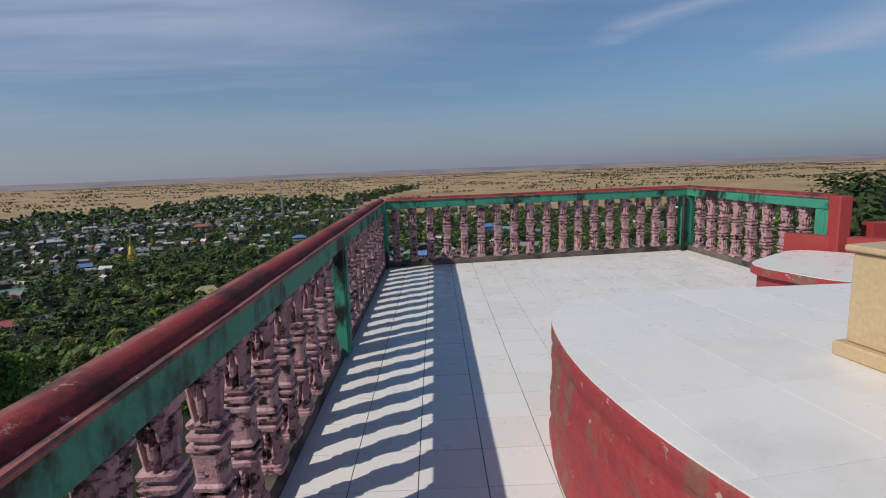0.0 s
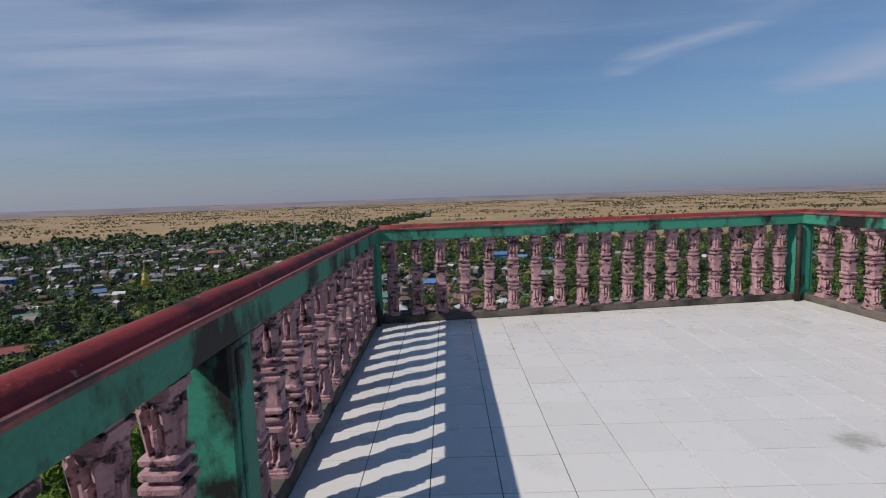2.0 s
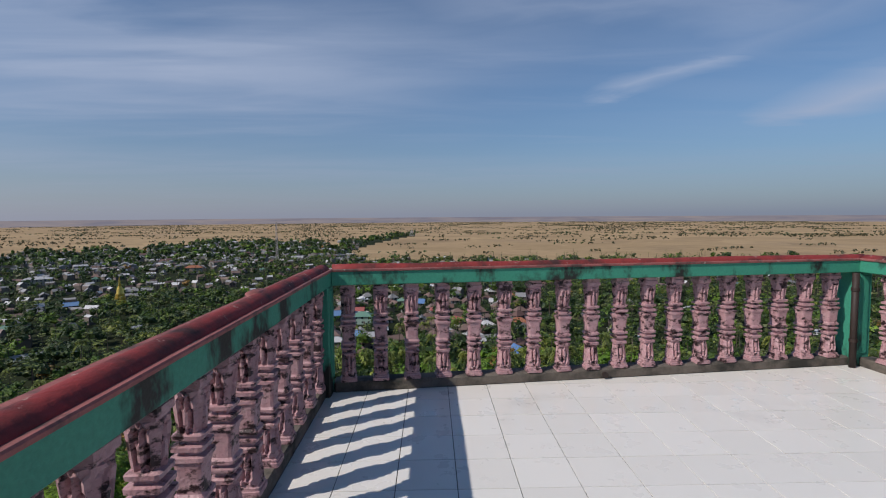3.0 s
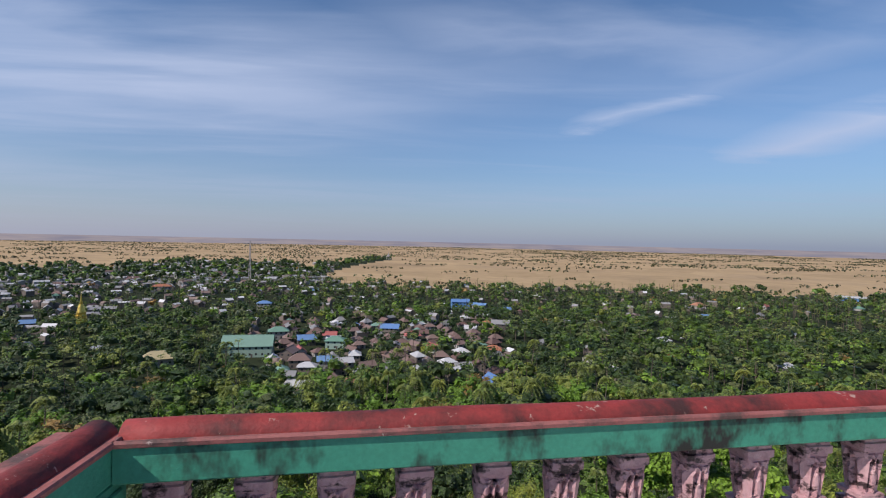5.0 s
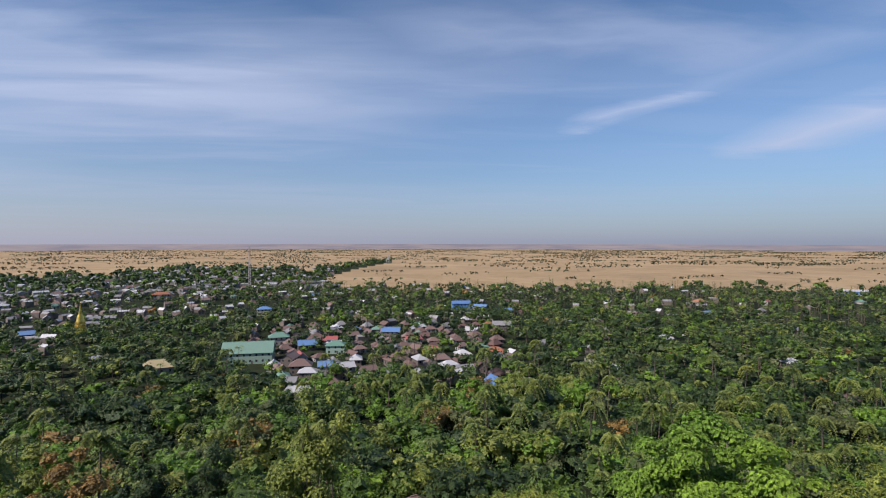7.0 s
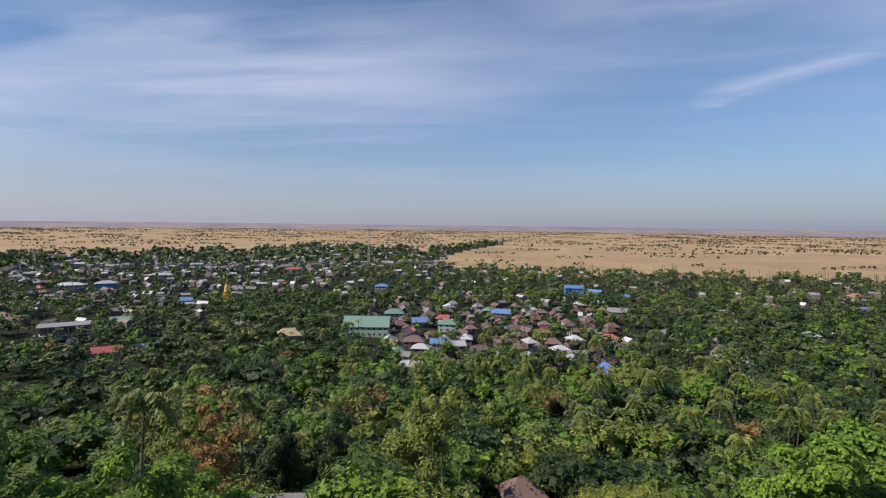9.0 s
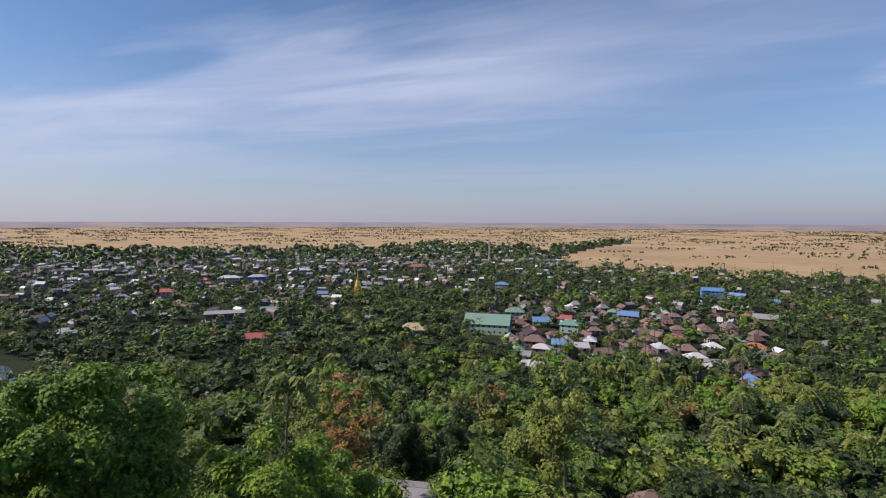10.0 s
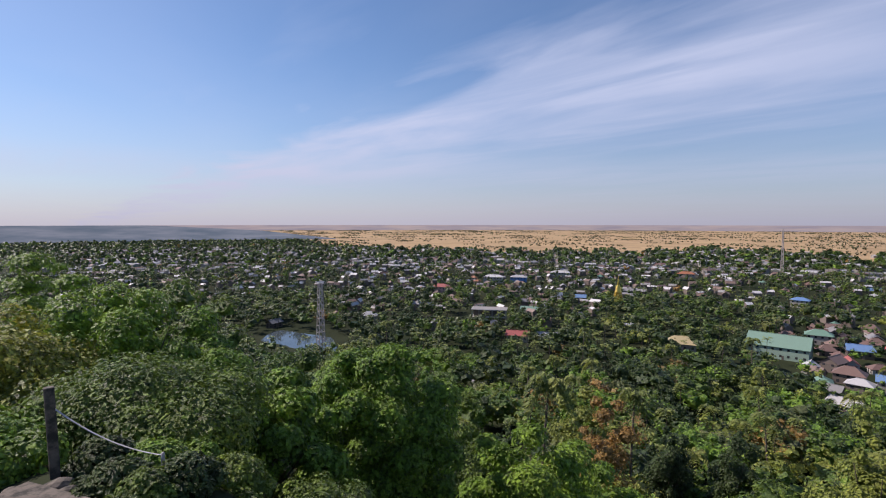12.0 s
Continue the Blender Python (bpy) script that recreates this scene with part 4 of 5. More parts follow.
def far_houses(name, label, seed, total, d0, d1, az0, az1, big):
    """Roofs of the town too far to tell apart: joined."""
    rs = np.random.RandomState(seed)
    verts, faces, index = [], [], []
    mats = [ROOFS["grey"], ROOFS["white"], ROOFS["brown"], WALLS["wood"] if big < 1 else WALLS["pale"]]
    base = 0
    while base < total * 10:
        az, d = rs.uniform(az0, az1), math.sqrt(rs.uniform(d0 ** 2, d1 ** 2))
        x, y = EYE_X + d * math.sin(radians(az)), EYE_Y + d * math.cos(radians(az))
        if not wooded(x, y):
            continue
        if d < 800 and (rs.uniform() > town_density(az, d) or math.hypot(x + 283, y - 124) < 48 or any((x - a) ** 2 + (y - b) ** 2 < (r + 5) ** 2 for a, b, r in HOUSE_SPOTS)):
            continue
        if d < 800:
            HOUSE_SPOTS.append((x, y, 2.2))
        w, dp, h, rise, t = big * rs.uniform(5, 10), big * rs.uniform(4, 6), rs.uniform(3.0, 6), rs.uniform(1, 2.4), rs.uniform(0, math.pi)
        loc = np.array([(-w, -dp, 0), (w, -dp, 0), (w, dp, 0), (-w, dp, 0), (-w, -dp, h), (w, -dp, h), (w, dp, h), (-w, dp, h), (-w, 0, h + rise), (w, 0, h + rise)])
        c, s = math.cos(t), math.sin(t)
        verts.append(np.stack([x + loc[:, 0] * c - loc[:, 1] * s, y + loc[:, 0] * s + loc[:, 1] * c, PLAIN + loc[:, 2]], 1))
        faces += [[base + q for q in f] for f in ((0, 1, 5, 4), (1, 2, 6, 5), (2, 3, 7, 6), (3, 0, 4, 7), (4, 5, 9, 8), (6, 7, 8, 9), (5, 6, 9, 9), (7, 4, 8, 8))]
        roof = rs.choice(3, p=[0.36, 0.36, 0.28])
        index += [3, 3, 3, 3, roof, roof, 3, 3]
        base += 10
    me = bpy.data.meshes.new(name)
    me.from_pydata(np.concatenate(verts).tolist(), [], [tuple(dict.fromkeys(f)) for f in faces])
    for mt in mats:
        me.materials.append(mt)
    me.polygons.foreach_set("material_index", np.array(index, np.int32))
    thing(name, label, "town", kind="stuff", me=me)


far_houses("town_roofs", "small crowded roofs between the larger houses", 9, 560, 255, 800, -88, 40, 0.52)
far_houses("far_town", "far roofs of the town among trees", 4, 1500, 780, 1500, -88, -8, 1.0)


# ---- pagodas, tower, pond ----
def lathe(name, prof, sides, mat, smooth=True):
    bm = bmesh.new()
    rings = [[bm.verts.new((r * math.cos(2 * math.pi * i / sides), r * math.sin(2 * math.pi * i / sides), z)) for i in range(sides)] for r, z in prof]
    for a, b in zip(rings, rings[1:]):
        for i in range(sides):
            bm.faces.new((a[i], a[(i + 1) % sides], b[(i + 1) % sides], b[i]))
    bm.faces.new(rings[0][::-1])
    bm.faces.new(rings[-1])
    return bm_mesh(name, bm, mat, smooth)


pagoda = thing("pagoda", "slender gilded pagoda rising out of the trees", "pagoda", at=on_ground(-238, 392) @ Matrix.Diagonal((0.85, 0.85, 0.93, 1)))
part("base", lathe("base", [(5.6, -1), (5.6, 4), (5.0, 4.2), (5.0, 7.5), (4.4, 7.7), (4.4, 10), (3.8, 10.2), (3.8, 12)], 8, MAT_GOLD, False), pagoda)
part("bell", lathe("bell", [(3.5, 12), (3.6, 12.6), (3.0, 13.6), (2.7, 15.5), (2.2, 17.5), (1.5, 18.6), (1.6, 18.9), (1.3, 19.2)], 20, MAT_GOLD), pagoda)
part("spire", lathe("spire", [(1.3, 19.2), (1.0, 20), (1.15, 20.3), (0.85, 21), (0.95, 21.4), (0.6, 22.4), (0.75, 23.4), (0.4, 25), (0.5, 25.6), (0.12, 27), (0.05, 29)], 14, MAT_GOLD), pagoda)
white_stupa = thing("stupa", "small white stupa far out beside the fields", "pagoda", at=on_ground(-65, 1757))
part("base", box_mesh("base", (-8, 8, -8, 8, -1, 7), WALLS["pale"]), white_stupa)
part("dome", lathe("dome", [(7, 7), (6.6, 10), (4.5, 14), (2, 17), (1.2, 20), (0.3, 27)], 14, WALLS["pale"]), white_stupa)


def lattice(name, label, at, height, foot, head, levels, mat):
    ob = thing(name, label, "tower", at=at)
    bar = 0.14
    corners = ((-1, -1), (1, -1), (1, 1), (-1, 1))

    def strut(parent_name, a, b, r):
        bm = bmesh.new()
        axis = Vector(b) - Vector(a)
        bmesh.ops.create_cone(bm, cap_ends=True, segments=5, radius1=r, radius2=r, depth=axis.length, matrix=Matrix.Translation((Vector(a) + Vector(b)) / 2) @ axis.to_track_quat("Z", "Y").to_matrix().to_4x4())
        part(parent_name, bm_mesh(parent_name, bm, mat), ob)

    def spot(i, z):
        s = foot + (head - foot) * z / height
        return (corners[i % 4][0] * s, corners[i % 4][1] * s, z)

    for i in range(4):
        strut("leg", spot(i, -1.0), spot(i, height), bar * 1.5)
    for k in range(levels):
        z0, z1 = height * k / levels, height * (k + 1) / levels
        for i in range(4):
            strut("brace", spot(i, z0), spot(i + 1, z1), bar)
            strut("ring_bar", spot(i, z1), spot(i + 1, z1), bar)
    return ob


tower = lattice("lattice_tower", "slim red and white steel lattice tower near the pond", on_ground(-268, 132), 36, 1.9, 0.9, 9, MAT_STEEL)
for z in (27, 31, 34):
    for ang in (0, 120, 240):
        part("antenna", box_mesh("antenna", (-0.25, 0.25, -0.12, 0.12, -1.1, 1.1), WALLS["pale"]), tower, "", pose(1.7 * math.cos(radians(ang)), 1.7 * math.sin(radians(ang)), z, 0, 0, ang + 90))
lattice("lattice_mast", "thin grey lattice mast far off in the town", on_ground(-230, 768), 62, 1.6, 0.5, 8, MAT_STEEL)

bm = bmesh.new()
slab(bm, [(-283 + (30 + 5 * math.sin(3 * t)) * math.cos(t) * 1.25, 124 + (19 + 3 * math.cos(4 * t)) * math.sin(t)) for t in np.linspace(0, 2 * math.pi, 28, endpoint=False)], PLAIN - 0.6, PLAIN + 0.25)
thing("pond", "pale still pond among dark trees", "pond", kind="structure", me=bm_mesh("pond", bm, MAT_WATER))


# ---- vegetation ----
def cube_sphere(cuts):
    """Quads of a unit sphere made from a cube with cuts x cuts faces a side."""
    out = []
    g = np.linspace(-1, 1, cuts + 1)
    for axis in range(3):
        for sg in (-1, 1):
            for i in range(cuts):
                for j in range(cuts):
                    q = []
                    for u, w in ((g[i], g[j]), (g[i + 1], g[j]), (g[i + 1], g[j + 1]), (g[i], g[j + 1])):
                        p = np.insert(np.array([u, w]), axis, sg)
                        q.append(p / np.linalg.norm(p))
                    out.append(q if sg > 0 else q[::-1])
    return np.array(out)


CORES = {k: cube_sphere(k) for k in (1, 2, 3)}


def crown_quads(rs, n, radius, height, lobes, leaf, flat=1.0, slim=0.5, cuts=1, deep=0.6):
    """A crown of leafy lobes whose foot is at z = 0: a rough dark core in each lobe and n leaf sprays round them."""
    ang = rs.uniform(0, 2 * np.pi) + np.arange(lobes) * 2.39996
    up = np.clip((np.arange(lobes) + rs.uniform(0, 1, lobes)) / lobes, 0, 1)
    tall = height * 0.5
    size = radius * rs.uniform(0.17, 0.43, lobes) * (0.85 + 0.3 * (1 - up)) * min(1.0, (20 / lobes) ** 0.4)
    el = np.arcsin(np.clip(-0.75 + 1.7 * up, -1, 1))
    reach = rs.uniform(0.36, 0.95, lobes)
    centre = np.stack([radius * reach * np.cos(el) * np.cos(ang), radius * reach * np.cos(el) * np.sin(ang), tall + (tall - size * flat * 0.7) * np.sin(el)], 1)
    if lobes <= 20:
        # a rounded main body that holds the lobes together
        size[0] = radius * 0.62
        centre[0] = (0, 0, tall * 0.95)
    centre[:, 2] = np.maximum(centre[:, 2], size * 0.3)
    axis = np.array([0, 0, tall * 0.7])
    solid = np.zeros((0, 4, 3))
    if cuts:
        solid = []
        for c, s in zip(centre, size):
            spin, _ = np.linalg.qr(rs.normal(size=(3, 3)))
            body = CORES[cuts].reshape(-1, 3) @ spin
            lump = 1 + 0.2 * np.sin(body @ rs.uniform(-6, 6, 3) + rs.uniform(0, 6)) + 0.14 * np.sin(body @ rs.uniform(-9, 9, 3))
            solid.append((body * lump[:, None] * s * deep * (1, 1, flat) + c).reshape(-1, 4, 3))
        solid = np.concatenate(solid)
    pick = rs.choice(lobes, n, p=size ** 2 / (size ** 2).sum())
    way = rs.normal(size=(n, 3))
    away = centre[pick] - axis
    away /= np.linalg.norm(away, axis=1)[:, None] + 1e-9
    way += away * 0.8 + np.array([0, 0, 0.3])
    way /= np.linalg.norm(way, axis=1)[:, None]
    pos = centre[pick] + way * (size[pick] * (rs.uniform(0.8, 1.2, n) if cuts else rs.uniform(0.7, 1.12, n)))[:, None] * np.array([1, 1, flat])
    nrm = way * 1.5 + rs.normal(size=(n, 3)) * 0.45 + np.array([0, 0, 0.55])
    nrm /= np.linalg.norm(nrm, axis=1)[:, None]
    tan = np.cross(nrm, rs.normal(size=(n, 3)))
    tan /= np.linalg.norm(tan, axis=1)[:, None] + 1e-9
    bit = np.cross(nrm, tan)
    ln = (leaf * rs.uniform(0.55, 1.35, n))[:, None]
    droop = np.array([0, 0, -0.2]) * ln
    sprays = np.stack([pos + tan * ln * 0.55 + droop, pos + bit * ln * slim * 0.5, pos - tan * ln * 0.55, pos - bit * ln * slim * 0.5], 1)
    return solid, sprays


def tube(points, radii, sides=6):
    points, radii = np.asarray(points, float), np.asarray(radii, float)
    a = np.linspace(0, 2 * np.pi, sides, endpoint=False)
    rings = np.stack([points[:, None, 0] + radii[:, None] * np.cos(a), points[:, None, 1] + radii[:, None] * np.sin(a), np.repeat(points[:, None, 2], sides, 1)], -1)
    i, j = np.meshgrid(np.arange(len(points) - 1), np.arange(sides), indexing="ij")
    f = np.stack([i * sides + j, i * sides + (j + 1) % sides, (i + 1) * sides + (j + 1) % sides, (i + 1) * sides + j], -1).reshape(-1, 4)
    return rings.reshape(-1, 3), f


def merge(pieces):
    vs, fs, base = [], [], 0
    for v, f in pieces:
        vs.append(v)
        fs.append(f + base)
        base += len(v)
    return np.concatenate(vs), np.concatenate(fs)


def quads_mesh(name, q, mat):
    return mesh_np(name, q.reshape(-1, 3), np.arange(len(q) * 4).reshape(-1, 4), [mat])


def trunk_mesh(rs, height, foot, radius, limbs=6, thick=0.2):
    """Tapered trunk from z = -0.6 to the crown's foot with limbs into the crown."""
    bend = rs.uniform(-0.4, 0.4, 2)
    pts = [(bend[0] * s * s, bend[1] * s * s, -0.6 + (foot + 0.6 + height * 0.3) * s) for s in np.linspace(0, 1, 6)]
    pieces = [tube(pts, np.linspace(thick, thick * 0.5, 6), 7)]
    for k in range(limbs):
        t = rs.uniform(0, 2 * np.pi)
        e = np.array([radius * 0.6 * math.cos(t), radius * 0.6 * math.sin(t), foot + height * rs.uniform(0.35, 0.8)])
        s = np.array(pts[3 + k % 2])
        mid = (s + e) / 2 + np.array([0, 0, -0.1 * radius])
        pieces.append(tube([s, mid, e], [thick * 0.5, thick * 0.3, thick * 0.1], 5))
    v, f = merge(pieces)
    return mesh_np("trunk", v, f, [MAT_BARK], smooth=True)


def make_tree(seed, label, radius, height, foot, n, leaf, mat, lobes=16, flat=1.0, slim=0.5, thick=0.2, group="", cuts=3, deep=0.78):
    rs = np.random.RandomState(seed)
    ob = thing("tree", label, "tree", group)
    part("trunk", trunk_mesh(rs, height, foot, radius, 6, thick), ob)
    solid, q = crown_quads(rs, n, radius, height, lobes, leaf, flat, slim, cuts, deep)
    both = np.concatenate([solid, q])
    both[:, :, 2] += foot
    me = mesh_np("crown", both.reshape(-1, 3), np.arange(len(both) * 4).reshape(-1, 4), [LEAVES[mat]])
    part("crown", me, ob)
    return ob


def spot(az, d):
    return EYE_X + d * math.sin(radians(az)), EYE_Y + d * math.cos(radians(az))


TREE_SPOTS = []


def near_tree(az, d, top, radius, n, leaf, mat, label, lobes=18, flat=0.9, slim=0.5, foot=None, thick=0.22):
    """A tree at bearing az and distance d whose crown reaches the height top."""
    x, y = spot(az, d)
    g = float(ground_z(x, y))
    total = top - g
    foot = total * 0.12 if foot is None else foot
    ob = make_tree(int(az * 7 + d * 13) + 900, label, radius, total - foot, foot, int(n * (3.0 if d < 45 else 1.5)), leaf * (0.74 if d < 45 else 0.9), mat, lobes, flat, slim * 1.4, thick, "trees on the hillside", 2, 0.52 if d < 45 else 0.6)
    ob.matrix_basis = pose(x, y, g, 0, 0, az * 3)
    TREE_SPOTS.append((x, y, radius))


near_tree(32, 50, -14.0, 9.5, 17000, 0.46, 2, "broad spreading tree with bright green leaves", 70, 0.55)
near_tree(44, 44, -13.0, 5.0, 3000, 0.4, 3, "feathery yellow-green bamboo clump on the slope", 16, 1.2, 0.25)
near_tree(-59.5, 30, -5.2, 5.7, 16000, 0.30, 2, "dense round tree with glossy bright green leaves", 64, 0.8)
near_tree(-71, 24, -4.7, 3.4, 4800, 0.34, 2, "light green tree with drooping sprays", 20, 0.6)
near_tree(-77, 30, -4.8, 4.3, 6000, 0.32, 2, "light green tree with small leaves", 40, 0.9)
near_tree(-83, 33, -1.6, 4.6, 5000, 0.30, 2, "tree with light green leaves", 24, 1.0)
near_tree(-93, 30, -2.4, 5.0, 5000, 0.30, 3, "yellow-green tree with a loose crown", 24, 1.0)
near_tree(-88, 44, 0.0, 4.2, 3500, 0.34, 2, "tall narrow tree with layered leaves", 20, 0.5)
near_tree(-77, 46, -2.6, 5.0, 3500, 0.36, 1, "mid-green round tree behind the others", 20, 0.9)
near_tree(-68, 48, -9.3, 5.0, 3500, 0.36, 1, "mid-green round tree on the slope", 20, 0.9)
near_tree(-80.5, 16.5, -5.7, 1.3, 900, 0.2, 2, "small leafy green shrub by the post", 10, 0.8)
near_tree(-84.5, 16.9, -5.3, 1.1, 800, 0.2, 0, "small dark green shrub by the post", 10, 0.8)
near_tree(-83.5, 14.9, -5.2, 1.0, 800, 0.18, 0, "small dark green shrub beside the stones", 10, 0.8)
near_tree(-81.5, 14.2, -5.4, 0.9, 700, 0.18, 1, "small mid-green shrub beside the stones", 10, 0.8)
near_tree(-78.2, 14.6, -5.5, 1.0, 800, 0.18, 0, "small dark green shrub beside the thin post", 10, 0.8)
near_tree(-74, 15.6, -5.7, 1.3, 1200, 0.15, 1, "small mid-green shrub by the post", 10, 0.8)
near_tree(-66, 16.2, -6.2, 1.6, 1500, 0.16, 1, "small mid-green shrub on the slope", 12, 0.8)
near_tree(-82, 22, -3.9, 4.0, 6500, 0.22, 1, "mid-green shrubby tree with small leaves", 20, 0.9)
near_tree(-96, 20, -4.0, 3.0, 3500, 0.24, 2, "bright green shrubby tree", 18, 0.8)
near_tree(-43, 34, -11.2, 4.6, 5000, 0.46, 2, "tree with large bright drooping leaf sprays", 22, 0.7, 0.4)
near_tree(-36, 39, -15.0, 4.2, 4500, 0.42, 2, "green leafy tree on the slope", 20, 0.8, 0.4)
near_tree(-50, 40, -11.5, 4.5, 3500, 0.38, 1, "green leafy tree on the slope", 20, 0.8, 0.45)
near_tree(-10, 63, -15.5, 4.4, 3200, 0.42, 3, "tall tree with a bare pale trunk and yellow-green crown", 18, 1.0, 0.5, 10.0, 0.3)
near_tree(-20.6, 108, -36.5, 4.6, 3500, 0.5, 0, "dark dense leafy tree", 16, 1.3)
near_tree(-26.5, 107, -37.5, 4.2, 3500, 0.5, 0, "dark dense leafy tree", 16, 1.3)
near_tree(24, 47, -20.5, 5.0, 3500, 0.42, 2, "bright green leafy tree", 20, 0.8)
near_tree(14, 50, -22.0, 5.0, 4000, 0.36, 3, "feathery yellow-green bamboo clump", 18, 1.1, 0.22)
near_tree(7.5, 52, -25.0, 3.8, 4000, 0.36, 3, "feathery yellow-green bamboo clump", 18, 1.1, 0.22)
near_tree(-32.7, 80, -23.8, 4.6, 2600, 0.5, 4, "tree with dry orange leaves on the hillside", 16, 0.8, 0.5, 4.0)
near_tree(-35.5, 90, -25.5, 6.0, 2800, 0.5, 3, "pale yellow-green spreading tree on the hillside", 20, 0.6, 0.5, 4.0)
# tree beside the terrace
side_tree = make_tree(77, "dark green tree standing close beside the terrace", 2.7, 5.2, 2.0, 5200, 0.20, 0, 20, 0.9)
side_tree.matrix_basis = on_ground(10.55, 3.3)
TREE_SPOTS.append((10.6, 3.3, 3))
SLOPE_PALMS = ((-39, 74, -21.5), (-30.0, 92, -28.0), (-9.0, 76, -26.0))
for az, d, _ in SLOPE_PALMS:
    TREE_SPOTS.append((*spot(az, d), 4.5))
    TREE_SPOTS.append((*spot(az, d - 7), 3.0))

# hillside trees, copied from a few forms
FORMS = []
for k, (lab, rad, hgt, foot, mat, flat, slim, lobes) in enumerate((
        ("dark green leafy tree on the hillside", 4.2, 6.5, 2.5, 0, 0.9, 0.5, 14), ("mid-green leafy tree on the hillside", 4.6, 6.0, 2.6, 1, 0.85, 0.5, 16),
        ("bright green leafy tree on the hillside", 4.0, 5.2, 2.0, 2, 0.8, 0.45, 14), ("yellow-green feathery tree on the hillside", 3.6, 6.2, 1.6, 3, 1.15, 0.28, 12),
        ("dusty grey-green tree on the hillside", 4.0, 5.0, 2.2, 5, 0.8, 0.4, 14), ("dry orange-brown tree on the hillside", 3.6, 4.4, 2.0, 4, 0.8, 0.4, 12),
        ("mid-green narrow tree on the hillside", 3.0, 7.5, 2.6, 1, 1.2, 0.5, 12), ("dark green spreading tree on the hillside", 5.4, 4.6, 3.2, 0, 0.6, 0.5, 18))):
    FORMS.append(make_tree(300 + k, lab, rad * 1.2, hgt * 1.1, foot, 1150, 0.40, mat, lobes + 6, flat, slim * 1.4, 0.16, "trees on the hillside", 1, 0.6))

rng = random.Random(21)
used = set()
count = 0
tries = 0
while count < 195 and tries < 6000:
    tries += 1
    az, d = rng.uniform(-100, 56), math.sqrt(rng.uniform(38 ** 2, 112 ** 2))
    if az > -45 and d < 47:
        continue
    x, y = spot(az, d)
    if any((x - a) ** 2 + (y - b) ** 2 < (r * 0.85 + 2.3) ** 2 for a, b, r in TREE_SPOTS):
        continue
    if any((x - a) ** 2 + (y - b) ** 2 < (r + 3.5) ** 2 for a, b, r in HOUSE_SPOTS[:45]) or (az < -76 and d < 27):
        continue
    if (abs(az - 0.5) < 8.5 and d < 102) or (abs(az + 25) < 7.0 and d < 104):
        continue
    g = float(ground_z(x, y))
    # on the near slope only low growth, so that the town stays in sight
    room = 1.67 - d * math.tan(radians(max(rng.uniform(19.5, 27.0), 28.5 - 0.1 * d) if az > -45 else rng.uniform(12, 17))) - g
    patch = noise.noise(Vector((x * 0.03, y * 0.03, 2.0)))
    if patch > 0.16:
        k = rng.choice((2, 3, 3, 1, 2))
    elif patch < -0.14:
        k = rng.choice((0, 0, 7, 4, 6))
    else:
        k = rng.choice((0, 1, 1, 2, 6, 4, 3, 1, 5 if rng.random() < 0.12 else 1))
    full = (9.6, 9.2, 7.7, 8.4, 7.7, 6.9, 10.9, 8.2)[k]
    s = min(rng.uniform(0.9, 1.6), room / full)
    if s < 0.4:
        continue
    m = pose(x, y, g, 0, 0, rng.uniform(0, 360)) @ Matrix.Diagonal((s * rng.uniform(0.9, 1.15), s * rng.uniform(0.9, 1.15), s, 1))
    if k in used:
        ob = copy_thing(FORMS[k], m)
        ob.matrix_basis = m
    else:
        FORMS[k].matrix_basis = m
        used.add(k)
    TREE_SPOTS.append((x, y, 4.7 * s))
    count += 1
for k in set(range(8)) - used:
    FORMS[k].matrix_basis = on_ground(*spot(18 + 4 * k, 100))


# palms
def palm_quads(rs, fronds, pairs, length):
    """Arched fronds of hanging leaflets round the top of a trunk at the origin."""
    out = []
    for k in range(fronds):
        t = 2 * np.pi * k / fronds + rs.uniform(-0.2, 0.2)
        lift = rs.uniform(-0.4, 1.3) if k % 3 else rs.uniform(0.8, 1.5)
        ln = length * rs.uniform(0.8, 1.1)
        s = np.linspace(0.05, 1, pairs)
        rad = ln * s * (1 - 0.12 * s) * math.cos(lift * 0.7)
        z = ln * (math.sin(lift) * s - 1.15 * s ** 2.2)
        px, py = rad * math.cos(t), rad * math.sin(t)
        side = np.array([-math.sin(t), math.cos(t), 0])
        fwd = np.array([math.cos(t), math.sin(t), 0])
        c = np.stack([px, py, z], 1)
        w = ln * 0.2 * np.sin(np.pi * np.clip(s * 0.85 + 0.12, 0, 1)) ** 0.7
        step = ln / pairs * 0.62
        for sg in (-1, 1):
            tip = c + sg * side * w[:, None] * 0.8 + fwd * w[:, None] * 0.45 + np.array([0, 0, -0.55]) * w[:, None] * rs.uniform(0.5, 1.3, (pairs, 1))
            a = c - fwd * step
            b = c + fwd * step
            out.append(np.stack([a, tip - fwd * step * 0.35, tip + fwd * step * 0.35, b], 1))
    return np.concatenate(out)


def palm_trunk(rs, height):
    b = rs.uniform(-1.2, 1.2, 2)
    pts = [(b[0] * (s * s - 1), b[1] * (s * s - 1), -0.8 + (height + 0.8) * s) for s in np.linspace(0, 1, 7)]
    v, f = tube(pts, np.linspace(0.22, 0.12, 7), 6)
    return mesh_np("trunk", v, f, [MAT_BARK], smooth=True)


PALMS = []
